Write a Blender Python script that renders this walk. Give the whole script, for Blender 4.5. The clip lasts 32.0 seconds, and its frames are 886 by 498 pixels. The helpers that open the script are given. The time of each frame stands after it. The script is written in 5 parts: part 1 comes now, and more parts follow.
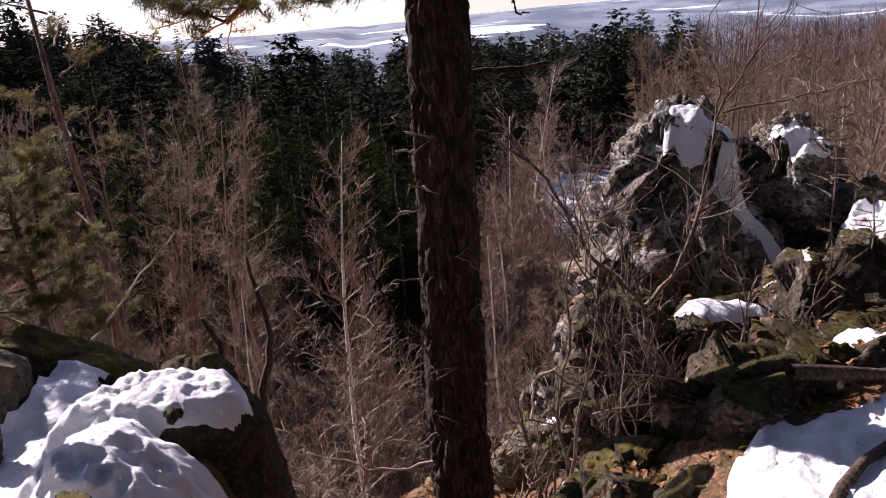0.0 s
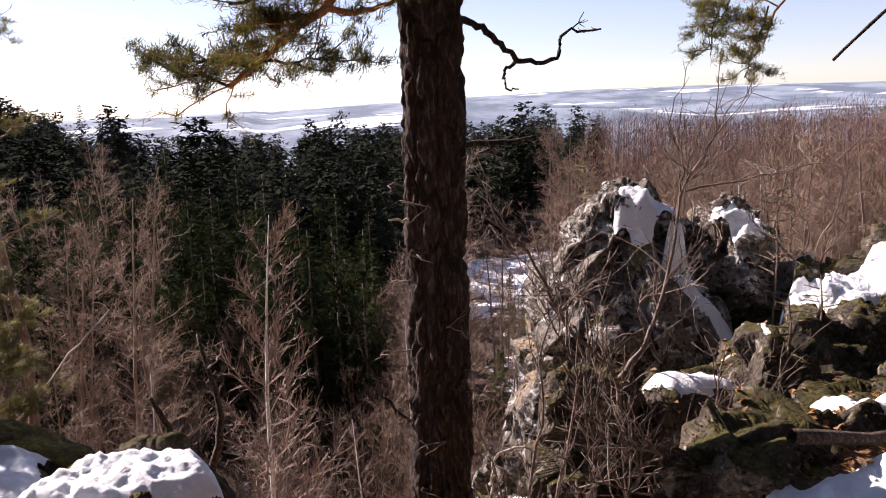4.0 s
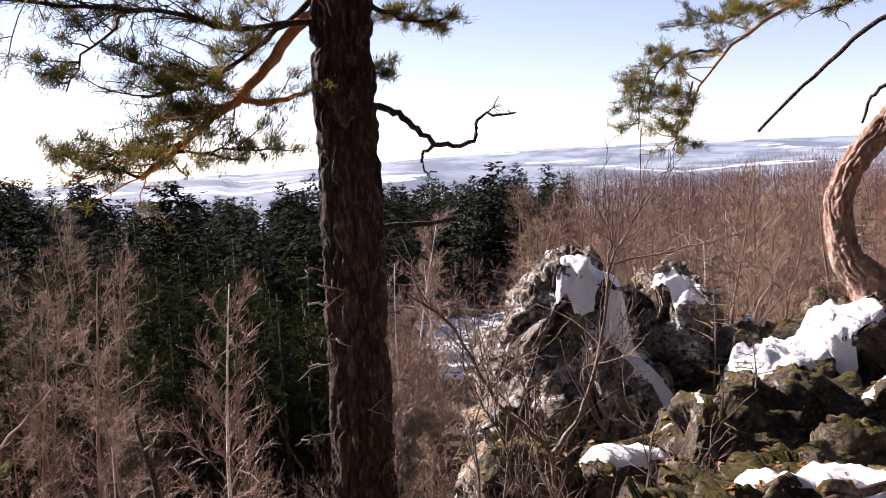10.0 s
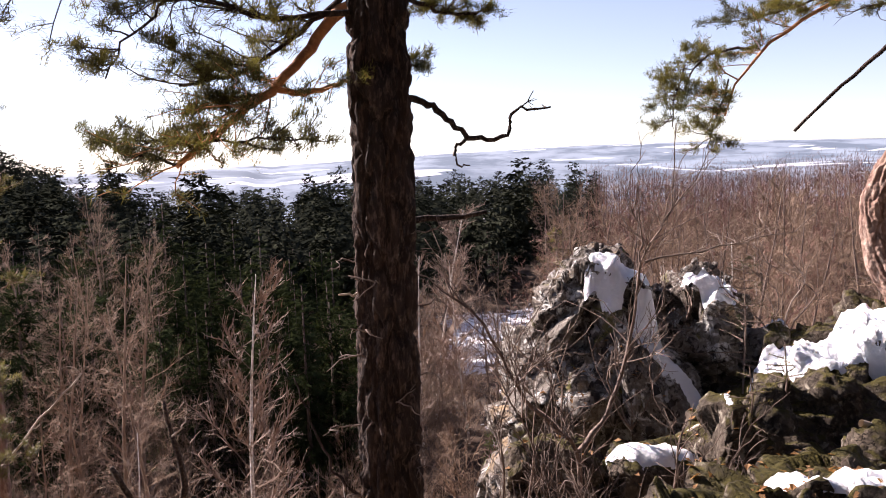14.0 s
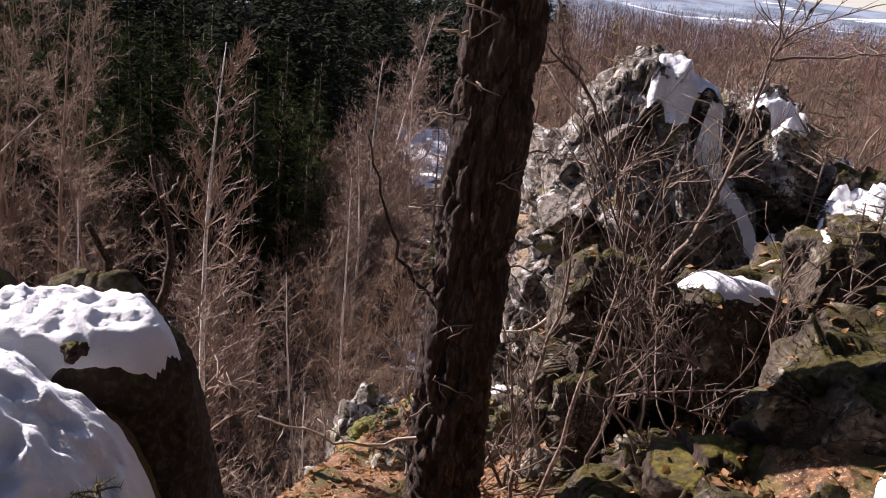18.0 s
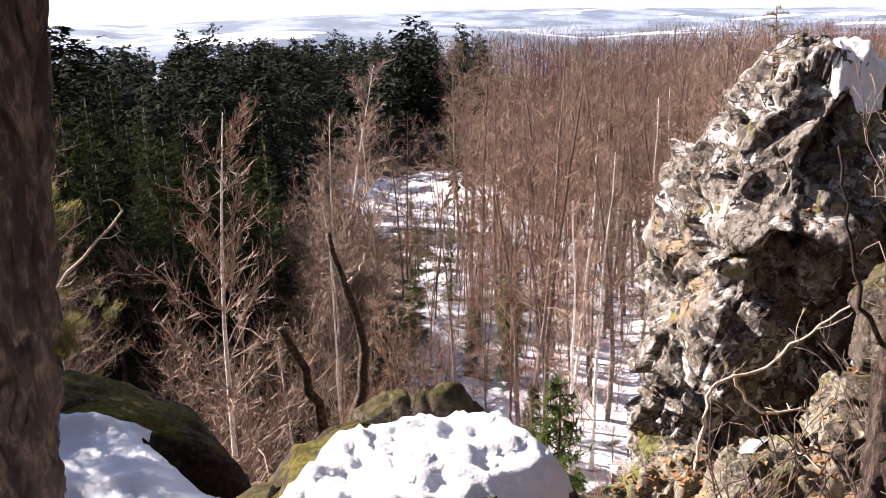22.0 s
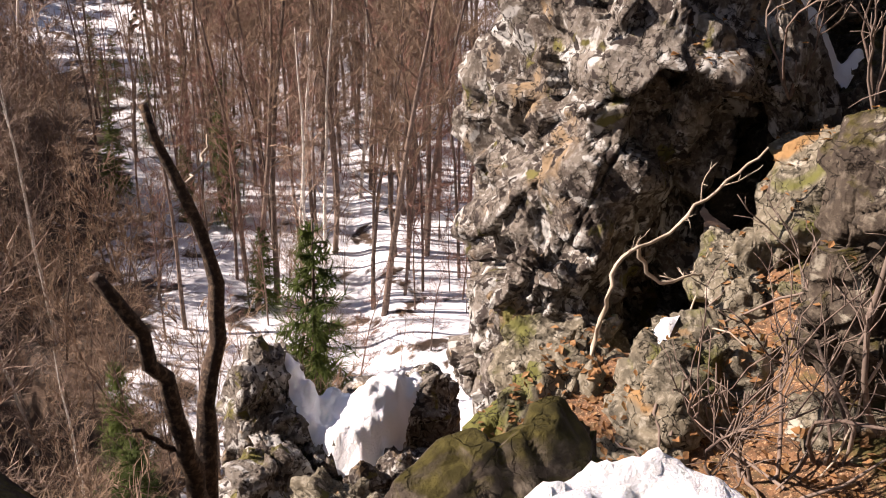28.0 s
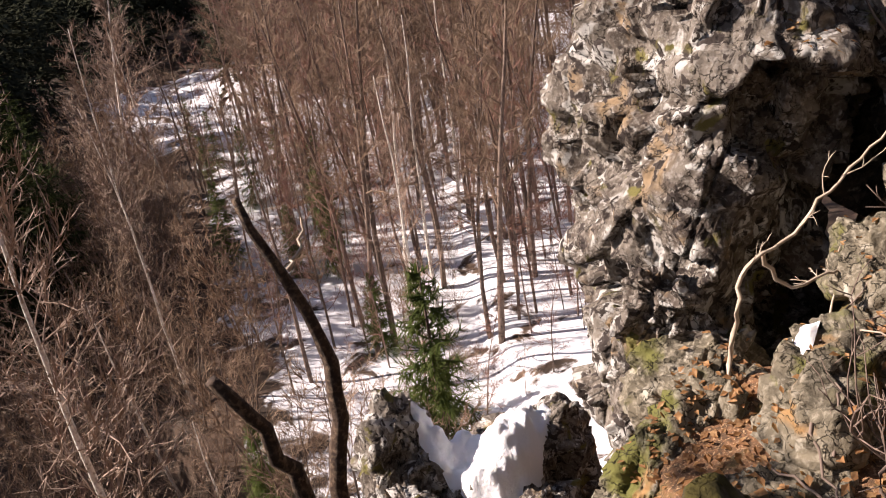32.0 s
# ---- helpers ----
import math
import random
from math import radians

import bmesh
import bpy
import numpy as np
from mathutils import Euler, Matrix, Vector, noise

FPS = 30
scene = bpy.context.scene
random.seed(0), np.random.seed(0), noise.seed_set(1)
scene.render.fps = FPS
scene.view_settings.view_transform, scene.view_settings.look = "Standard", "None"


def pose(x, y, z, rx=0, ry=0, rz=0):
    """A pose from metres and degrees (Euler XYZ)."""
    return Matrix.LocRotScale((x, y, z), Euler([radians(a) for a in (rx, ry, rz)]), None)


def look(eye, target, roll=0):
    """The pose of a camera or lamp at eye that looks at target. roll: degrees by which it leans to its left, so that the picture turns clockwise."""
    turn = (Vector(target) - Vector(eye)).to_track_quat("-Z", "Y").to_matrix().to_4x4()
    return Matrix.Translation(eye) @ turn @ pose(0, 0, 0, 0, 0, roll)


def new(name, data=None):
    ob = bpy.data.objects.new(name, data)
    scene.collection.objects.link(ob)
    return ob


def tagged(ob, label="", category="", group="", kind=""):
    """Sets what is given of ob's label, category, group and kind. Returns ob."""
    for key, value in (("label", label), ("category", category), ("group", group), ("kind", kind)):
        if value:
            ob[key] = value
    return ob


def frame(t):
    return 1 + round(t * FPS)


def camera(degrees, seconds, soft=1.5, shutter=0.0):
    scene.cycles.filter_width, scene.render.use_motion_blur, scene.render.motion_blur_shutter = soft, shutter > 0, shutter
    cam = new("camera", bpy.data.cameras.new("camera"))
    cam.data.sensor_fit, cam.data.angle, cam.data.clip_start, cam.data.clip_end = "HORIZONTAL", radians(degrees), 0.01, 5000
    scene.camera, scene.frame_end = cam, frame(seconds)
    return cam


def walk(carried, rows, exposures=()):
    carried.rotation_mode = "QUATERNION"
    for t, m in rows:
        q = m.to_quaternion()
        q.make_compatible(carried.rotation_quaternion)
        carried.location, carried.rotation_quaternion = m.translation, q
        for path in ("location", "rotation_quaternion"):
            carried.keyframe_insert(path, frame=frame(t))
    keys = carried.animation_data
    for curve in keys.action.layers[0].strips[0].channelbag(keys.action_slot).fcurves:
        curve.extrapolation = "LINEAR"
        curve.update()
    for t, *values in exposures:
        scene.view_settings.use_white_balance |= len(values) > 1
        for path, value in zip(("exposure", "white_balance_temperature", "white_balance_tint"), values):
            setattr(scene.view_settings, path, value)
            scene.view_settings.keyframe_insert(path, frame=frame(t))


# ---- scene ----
cam = camera(57.3, 32.0, soft=1.0)
PATH = [
    (0, (0.17, 0.044, 1.605), (0.317, 1.96, 1.052), -4.1),
    (0.5, (0.033, 0.077, 1.556), (0.212, 1.953, 0.886), -2.6),
    (1, (0.031, 0.057, 1.591), (0.202, 1.928, 0.906), -1.0),
    (1.5, (0.025, 0.028, 1.593), (0.282, 1.869, 0.856), -1.2),
    (2, (0.044, 0.063, 1.577), (0.328, 1.9, 0.84), -1.1),
    (2.5, (-0.201, 0.18, 1.475), (0.231, 2.043, 0.892), 0.1),
    (3, (-0.203, 0.188, 1.501), (0.202, 2.098, 1.068), -0.7),
    (3.5, (-0.219, 0.122, 1.533), (0.189, 2.045, 1.163), -2.0),
    (5.5, (0.051, 0.078, 1.614), (0.384, 2.018, 1.26), -2.1),
    (6, (0.044, 0.046, 1.626), (0.378, 1.985, 1.268), -2.3),
    (6.5, (0.06, 0.034, 1.624), (0.532, 1.945, 1.268), -1.6),
    (7, (0.088, 0.043, 1.652), (0.739, 1.915, 1.378), -3.2),
    (7.5, (0.086, 0.049, 1.652), (0.743, 1.923, 1.411), -4.3),
    (8, (0.072, 0.054, 1.646), (0.706, 1.936, 1.41), -3.2),
    (8.5, (0.066, 0.057, 1.646), (0.659, 1.953, 1.413), -3.4),
    (9, (0.048, 0.059, 1.652), (0.548, 1.981, 1.422), -2.7),
    (9.5, (0.04, 0.041, 1.647), (0.497, 1.976, 1.428), -2.1),
    (10, (0.049, 0.033, 1.645), (0.509, 1.967, 1.424), -3.1),
    (10.5, (0.039, 0.055, 1.641), (0.474, 1.994, 1.42), -2.5),
    (11, (0.036, 0.055, 1.642), (0.448, 1.999, 1.415), -2.5),
    (11.5, (0.03, 0.055, 1.64), (0.405, 2.007, 1.414), -1.8),
    (12, (0.029, 0.041, 1.641), (0.399, 1.994, 1.415), -2.6),
    (12.5, (0.027, 0.047, 1.641), (0.398, 1.999, 1.411), -2.9),
    (13, (0.029, 0.045, 1.651), (0.393, 1.998, 1.418), -3.1),
    (13.5, (0.035, 0.041, 1.65), (0.395, 1.995, 1.42), -2.7),
    (15.5, (-0.094, 0.266, 1.532), (0.473, 2.157, 1.215), 0.2),
    (16, (-0.125, 0.426, 1.495), (0.334, 2.308, 0.998), 3.7),
    (16.5, (-0.149, 0.533, 1.466), (0.467, 2.366, 0.953), 5.1),
    (17, (-0.214, 0.636, 1.363), (0.452, 2.415, 0.736), 4.1),
    (17.5, (-0.279, 0.793, 1.368), (0.25, 2.607, 0.714), 6.1),
    (18, (-0.384, 0.9, 1.279), (0.147, 2.71, 0.613), 6.7),
    (18.5, (-0.475, 1.006, 1.246), (-0.051, 2.801, 0.473), 3.1),
    (19, (-0.609, 1.134, 1.21), (-0.261, 2.898, 0.335), 9.5),
    (19.5, (-0.735, 1.274, 1.156), (-0.451, 3.049, 0.277), 6.4),
    (20, (-0.867, 1.42, 1.133), (-0.578, 3.238, 0.351), 6.6),
    (20.5, (-1.004, 1.554, 1.07), (-0.557, 3.296, 0.195), 2.3),
    (21, (-1.104, 1.709, 1.054), (-0.478, 3.399, 0.186), 3.8),
    (21.5, (-1.298, 1.821, 1.063), (-0.565, 3.539, 0.348), 0.1),
    (22, (-1.448, 1.969, 1.049), (-0.783, 3.771, 0.493), -1.0),
    (22.5, (-1.563, 2.076, 1.044), (-0.903, 3.886, 0.508), -0.8),
    (23, (-1.675, 2.167, 1.033), (-1.172, 3.999, 0.409), -1.4),
    (23.5, (-1.689, 2.33, 0.958), (-1.148, 4.083, 0.161), -0.5),
    (24, (-1.738, 2.379, 0.983), (-1.003, 4.052, 0.169), -0.3),
    (24.5, (-1.773, 2.44, 0.987), (-0.832, 4.011, 0.183), 1.7),
    (25, (-1.711, 2.585, 0.945), (-0.709, 4.129, 0.162), -0.4),
    (25.5, (-1.64, 2.712, 0.929), (-0.618, 4.242, 0.143), -1.7),
    (27.5, (-1.567, 3.179, 0.844), (-0.368, 4.509, -0.046), 3.2),
    (28, (-1.533, 3.273, 0.847), (-0.329, 4.57, -0.084), 3.5),
    (28.5, (-1.484, 3.33, 0.86), (-0.354, 4.747, 0.014), 3.4),
    (29, (-1.507, 3.356, 0.854), (-0.411, 4.786, -0.013), 1.6),
    (29.5, (-1.507, 3.385, 0.848), (-0.416, 4.799, -0.052), 2.6),
    (30, (-1.47, 3.414, 0.799), (-0.519, 4.893, -0.155), -1.7),
    (30.5, (-1.499, 3.396, 0.852), (-0.601, 4.887, -0.133), -6.2),
    (31, (-1.499, 3.371, 0.885), (-0.587, 4.875, -0.067), -7.8),
    (31.5, (-1.5, 3.351, 0.889), (-0.578, 4.864, -0.04), -8.0),
    (32, (-1.455, 3.368, 0.881), (-0.43, 4.851, 0.013), -8.7),
]
EXPOSURE = (
    (0.0, 0.95, 6200, 34), (1.0, 1.08, 6200, 34), (3.0, 1.2, 6350, 30), (6.0, 1.6, 6450, 28), (13.0, 1.6, 6450, 28), (15.5, 1.4, 6350, 28),
    (17.0, 1.05, 6300, 29), (18.0, 1.2, 6250, 27), (19.0, 1.75, 6150, 23), (20.0, 2.1, 6100, 22), (22.0, 1.9, 6450, 23), (24.0, 1.55, 6600, 24),
    (28.0, 1.2, 6900, 24), (32.0, 1.2, 6900, 24),
)
walk(cam, [(t, look(eye, target, roll)) for t, eye, target, roll in PATH], EXPOSURE)

# ---- light ----
SUN_AZ, SUN_EL = 43.0, 32.0  # degrees to the left of +y, and up
sun_way = Vector((-math.sin(radians(SUN_AZ)) * math.cos(radians(SUN_EL)), math.cos(radians(SUN_AZ)) * math.cos(radians(SUN_EL)), math.sin(radians(SUN_EL))))
world = bpy.data.worlds.new("world")
scene.world = world
world.use_nodes = True
wn = world.node_tree
sky = wn.nodes.new("ShaderNodeTexSky")
sky.sky_type = "NISHITA"
sky.sun_disc = False
sky.sun_elevation = radians(SUN_EL)
sky.sun_rotation = -radians(SUN_AZ)
sky.air_density, sky.dust_density, sky.ozone_density = 0.75, 0.15, 1.0
wn.nodes["Background"].inputs[1].default_value = 0.058
haze = wn.nodes.new("ShaderNodeHueSaturation")
haze.inputs["Saturation"].default_value = 0.78
wn.links.new(sky.outputs[0], haze.inputs["Color"])
wn.links.new(haze.outputs[0], wn.nodes["Background"].inputs[0])
sun = new("sun", bpy.data.lights.new("sun", "SUN"))
sun.data.energy, sun.data.angle, sun.data.color = 5.0, radians(0.5), (1.0, 0.93, 0.82)
sun.matrix_world = look(tuple(sun_way * 50), (0, 0, 0))

# ---- materials ----


def material(name, colors, rough=0.85, scale=6.0, fine=60.0, bump=0.3, bump_dist=0.02, spots=(), moss=None, per_object=0.0, translucent=0.0, stretch=None, gloss=0.3, leaf=0.0, cracks=0.0):
    """A dielectric surface: colours spread by noise at two scales, spots of other colours, moss on what faces up, relief."""
    m = bpy.data.materials.new(name)
    m.use_nodes = True
    t = m.node_tree
    n, l = t.nodes, t.links
    bsdf = n["Principled BSDF"]
    bsdf.inputs["Roughness"].default_value = rough
    bsdf.inputs["Specular IOR Level"].default_value = gloss
    geo = n.new("ShaderNodeNewGeometry")
    source = geo.outputs["Position"]
    if stretch:
        co = n.new("ShaderNodeTexCoord")
        mp = n.new("ShaderNodeMapping")
        mp.inputs["Scale"].default_value = stretch
        l.new(co.outputs["Object"], mp.inputs["Vector"])
        source = mp.outputs["Vector"]

    def noise_tex(sc, detail=5.0, rough_=0.6, w=0.0):
        x = n.new("ShaderNodeTexNoise")
        x.inputs["Scale"].default_value, x.inputs["Detail"].default_value, x.inputs["Roughness"].default_value = sc, detail, rough_
        x.inputs["Distortion"].default_value = w
        l.new(source, x.inputs["Vector"])
        return x.outputs["Fac"]

    def ramp(fac, a, b):
        r = n.new("ShaderNodeMapRange")
        r.inputs["From Min"].default_value, r.inputs["From Max"].default_value = a, b
        r.interpolation_type = "SMOOTHSTEP"
        l.new(fac, r.inputs["Value"])
        return r.outputs["Result"]

    def mix(fac, a, b, kind="MIX"):
        x = n.new("ShaderNodeMix")
        x.data_type, x.blend_type = "RGBA", kind
        for sock, v in ((x.inputs["Factor"], fac), (x.inputs["A"], a), (x.inputs["B"], b)):
            if hasattr(v, "links"):
                l.new(v, sock)
            else:
                sock.default_value = v if not isinstance(v, tuple) else (*v, 1.0)
        return x.outputs["Result"]

    col = mix(ramp(noise_tex(scale, 6.0), 0.35, 0.65), colors[0], colors[1])
    if len(colors) > 2:
        col = mix(ramp(noise_tex(fine, 4.0), 0.45, 0.7), col, colors[2])
    for color, sc, lo, hi in spots:
        col = mix(ramp(noise_tex(sc, 4.0, 0.55, 0.6), lo, hi), col, color)
    crack_height = None
    if cracks:
        warp = n.new("ShaderNodeTexNoise")
        warp.inputs["Scale"].default_value, warp.inputs["Detail"].default_value = cracks * 0.8, 4.0
        l.new(source, warp.inputs["Vector"])
        bend = n.new("ShaderNodeVectorMath")
        bend.operation = "MULTIPLY_ADD"
        l.new(warp.outputs["Color"], bend.inputs[0])
        bend.inputs[1].default_value = (0.16, 0.16, 0.16)
        l.new(source, bend.inputs[2])
        cell = n.new("ShaderNodeTexVoronoi")
        cell.feature = "DISTANCE_TO_EDGE"
        cell.inputs["Scale"].default_value = cracks
        l.new(bend.outputs[0], cell.inputs["Vector"])
        crack_height = mix(ramp(noise_tex(cracks * 0.35, 3.0), 0.42, 0.56), (1.0, 1.0, 1.0), ramp(cell.outputs["Distance"], 0.0, 0.05))
        col = mix(crack_height, tuple(c * 0.45 for c in colors[1]), col)
    if moss:
        color, level, amount = moss
        sep = n.new("ShaderNodeSeparateXYZ")
        l.new(geo.outputs["Normal"], sep.inputs[0])
        add = n.new("ShaderNodeMath")
        add.operation = "MULTIPLY_ADD"
        l.new(noise_tex(5.0, 7.0, 0.7), add.inputs[0])
        add.inputs[1].default_value = 1.6
        l.new(sep.outputs["Z"], add.inputs[2])
        two = mix(ramp(noise_tex(45.0, 3.0), 0.35, 0.65), color, tuple(c * 0.5 for c in color))
        col = mix(ramp(add.outputs[0], level, level + 0.4), col, two)
    if per_object:
        info = n.new("ShaderNodeObjectInfo")
        br = n.new("ShaderNodeMapRange")
        br.inputs["To Min"].default_value, br.inputs["To Max"].default_value = 1 - per_object, 1 + per_object
        l.new(info.outputs["Random"], br.inputs["Value"])
        col = mix(1.0, col, br.outputs["Result"], "MULTIPLY")
    l.new(col, bsdf.inputs["Base Color"])
    if bump:
        b = n.new("ShaderNodeBump")
        b.inputs["Strength"].default_value, b.inputs["Distance"].default_value = bump, bump_dist
        l.new(noise_tex(fine, 8.0, 0.7), b.inputs["Height"])
        l.new(b.outputs[0], bsdf.inputs["Normal"])
        if crack_height is not None:
            b2 = n.new("ShaderNodeBump")
            b2.inputs["Strength"].default_value, b2.inputs["Distance"].default_value = 0.9, 0.03
            l.new(crack_height, b2.inputs["Height"])
            l.new(b2.outputs[0], b.inputs["Normal"])
    if translucent:
        bsdf.inputs["Subsurface Weight"].default_value = translucent
        bsdf.inputs["Subsurface Radius"].default_value = (0.05, 0.04, 0.03)
    if leaf:
        thin, both = n.new("ShaderNodeBsdfTranslucent"), n.new("ShaderNodeMixShader")
        l.new(mix(1.0, col, (1.5, 1.5, 1.0), "MULTIPLY"), thin.inputs["Color"])
        both.inputs["Fac"].default_value = leaf
        l.new(bsdf.outputs[0], both.inputs[1])
        l.new(thin.outputs[0], both.inputs[2])
        l.new(both.outputs[0], n["Material Output"].inputs["Surface"])
    return m


MOSS = (0.08, 0.068, 0.02)
rock_grey = material("rock_grey", ((0.2, 0.175, 0.145), (0.1, 0.08, 0.065), (0.3, 0.275, 0.24)), 0.85, 3.0, 35.0, 0.8, 0.03, spots=(((0.48, 0.47, 0.44), 7.0, 0.52, 0.6), ((0.3, 0.215, 0.13), 3.0, 0.58, 0.7), ((0.05, 0.04, 0.035), 14.0, 0.53, 0.6), ((0.15, 0.135, 0.045), 4.0, 0.6, 0.68)), cracks=15.0, gloss=0.15)
rock_moss = material("rock_moss", ((0.085, 0.067, 0.05), (0.045, 0.035, 0.028), (0.15, 0.125, 0.095)), 0.9, 3.0, 35.0, 0.7, 0.03, spots=(((0.28, 0.255, 0.2), 9.0, 0.6, 0.68), ((0.06, 0.05, 0.04), 12.0, 0.58, 0.68)), moss=(MOSS, 1.35, 0.3), cracks=16.0, gloss=0.15)
rock_olive = material("rock_olive", ((0.18, 0.155, 0.11), (0.085, 0.075, 0.055), (0.29, 0.26, 0.2)), 0.85, 3.0, 35.0, 0.7, 0.03, spots=(((0.42, 0.39, 0.32), 7.0, 0.58, 0.68), ((0.13, 0.13, 0.04), 3.0, 0.54, 0.66), ((0.3, 0.18, 0.08), 2.5, 0.6, 0.7)), cracks=16.0, gloss=0.15)
rock_brown = material("rock_brown", ((0.19, 0.145, 0.1), (0.1, 0.075, 0.05), (0.28, 0.23, 0.17)), 0.9, 5.0, 40.0, 0.8, 0.03, spots=(((0.11, 0.1, 0.028), 3.5, 0.5, 0.62), ((0.32, 0.29, 0.23), 9.0, 0.6, 0.68), ((0.05, 0.04, 0.03), 12.0, 0.58, 0.68)))
# near-black; on the two rocks under the block it stands in for shade
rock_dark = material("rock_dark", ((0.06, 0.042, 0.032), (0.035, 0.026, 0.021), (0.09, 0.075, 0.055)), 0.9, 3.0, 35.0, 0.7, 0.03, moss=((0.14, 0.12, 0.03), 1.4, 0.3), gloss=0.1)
snow_mat = material("snow", ((0.88, 0.89, 0.92), (0.82, 0.84, 0.87)), 0.6, 3.0, 30.0, 0.7, 0.03, translucent=0.15)
ground_mat = None
bark_pine = material("bark_pine", ((0.055, 0.036, 0.028), (0.022, 0.015, 0.012), (0.14, 0.095, 0.073)), 0.95, 9.0, 60.0, 1.0, 0.03, stretch=(1, 1, 0.25))
bark_orange = material("bark_orange", ((0.5, 0.22, 0.08), (0.3, 0.13, 0.06), (0.55, 0.28, 0.12)), 0.8, 9.0, 50.0, 0.4, 0.01)
bark_scaly = material("bark_scaly", ((0.3, 0.19, 0.14), (0.14, 0.08, 0.06), (0.42, 0.31, 0.25)), 0.9, 12.0, 30.0, 0.8, 0.015, stretch=(1, 1, 0.4))
bark_birch = material("bark_birch", ((0.85, 0.8, 0.73), (0.66, 0.6, 0.52), (0.3, 0.25, 0.2)), 0.8, 5.0, 20.0, 0.2, 0.01)
bark_brown = material("bark_brown", ((0.16, 0.115, 0.09), (0.085, 0.06, 0.05), (0.22, 0.165, 0.13)), 0.9, 8.0, 40.0, 0.3, 0.01, per_object=0.3)
twig_red = material("twig_red", ((0.28, 0.155, 0.115), (0.18, 0.1, 0.08)), 0.9, 2.0, 30.0, 0.0, per_object=0.25)
twig_brown = material("twig_brown", ((0.26, 0.18, 0.12), (0.17, 0.115, 0.08)), 0.9, 2.0, 30.0, 0.0, per_object=0.25)
twig_birch = material("twig_birch", ((0.34, 0.25, 0.19), (0.21, 0.145, 0.11)), 0.85, 3.0, 30.0, 0.0, per_object=0.2)
twig_grey = material("twig_grey", ((0.24, 0.185, 0.15), (0.14, 0.105, 0.085)), 0.9, 4.0, 30.0, 0.0)
dead_wood = material("dead_wood", ((0.08, 0.052, 0.037), (0.04, 0.028, 0.022), (0.2, 0.14, 0.095)), 0.9, 14.0, 60.0, 0.9, 0.015)
pale_wood = material("pale_wood", ((0.5, 0.42, 0.33), (0.36, 0.29, 0.22)), 0.8, 12.0, 60.0, 0.2, 0.005)
needle_spruce = material("needle_spruce", ((0.04, 0.05, 0.022), (0.022, 0.03, 0.014)), 0.9, 1.2, 9.0, 0.0, per_object=0.35, gloss=0.0, leaf=0.2)
needle_young = material("needle_young", ((0.09, 0.115, 0.03), (0.05, 0.075, 0.02)), 0.75, 1.2, 9.0, 0.0, per_object=0.2, gloss=0.15, leaf=0.3)
needle_pine = material("needle_pine", ((0.15, 0.13, 0.04), (0.075, 0.072, 0.028)), 0.6, 3.0, 9.0, 0.0, per_object=0.2, leaf=0.35)
needle_far = material("needle_far", ((0.042, 0.046, 0.03), (0.026, 0.029, 0.021)), 0.9, 0.15, 0.6, 0.0, gloss=0.0)
leaf_dead = material("leaf_dead", ((0.33, 0.17, 0.07), (0.2, 0.1, 0.045), (0.42, 0.26, 0.13)), 0.85, 9.0, 30.0, 0.0, per_object=0.4, leaf=0.3)


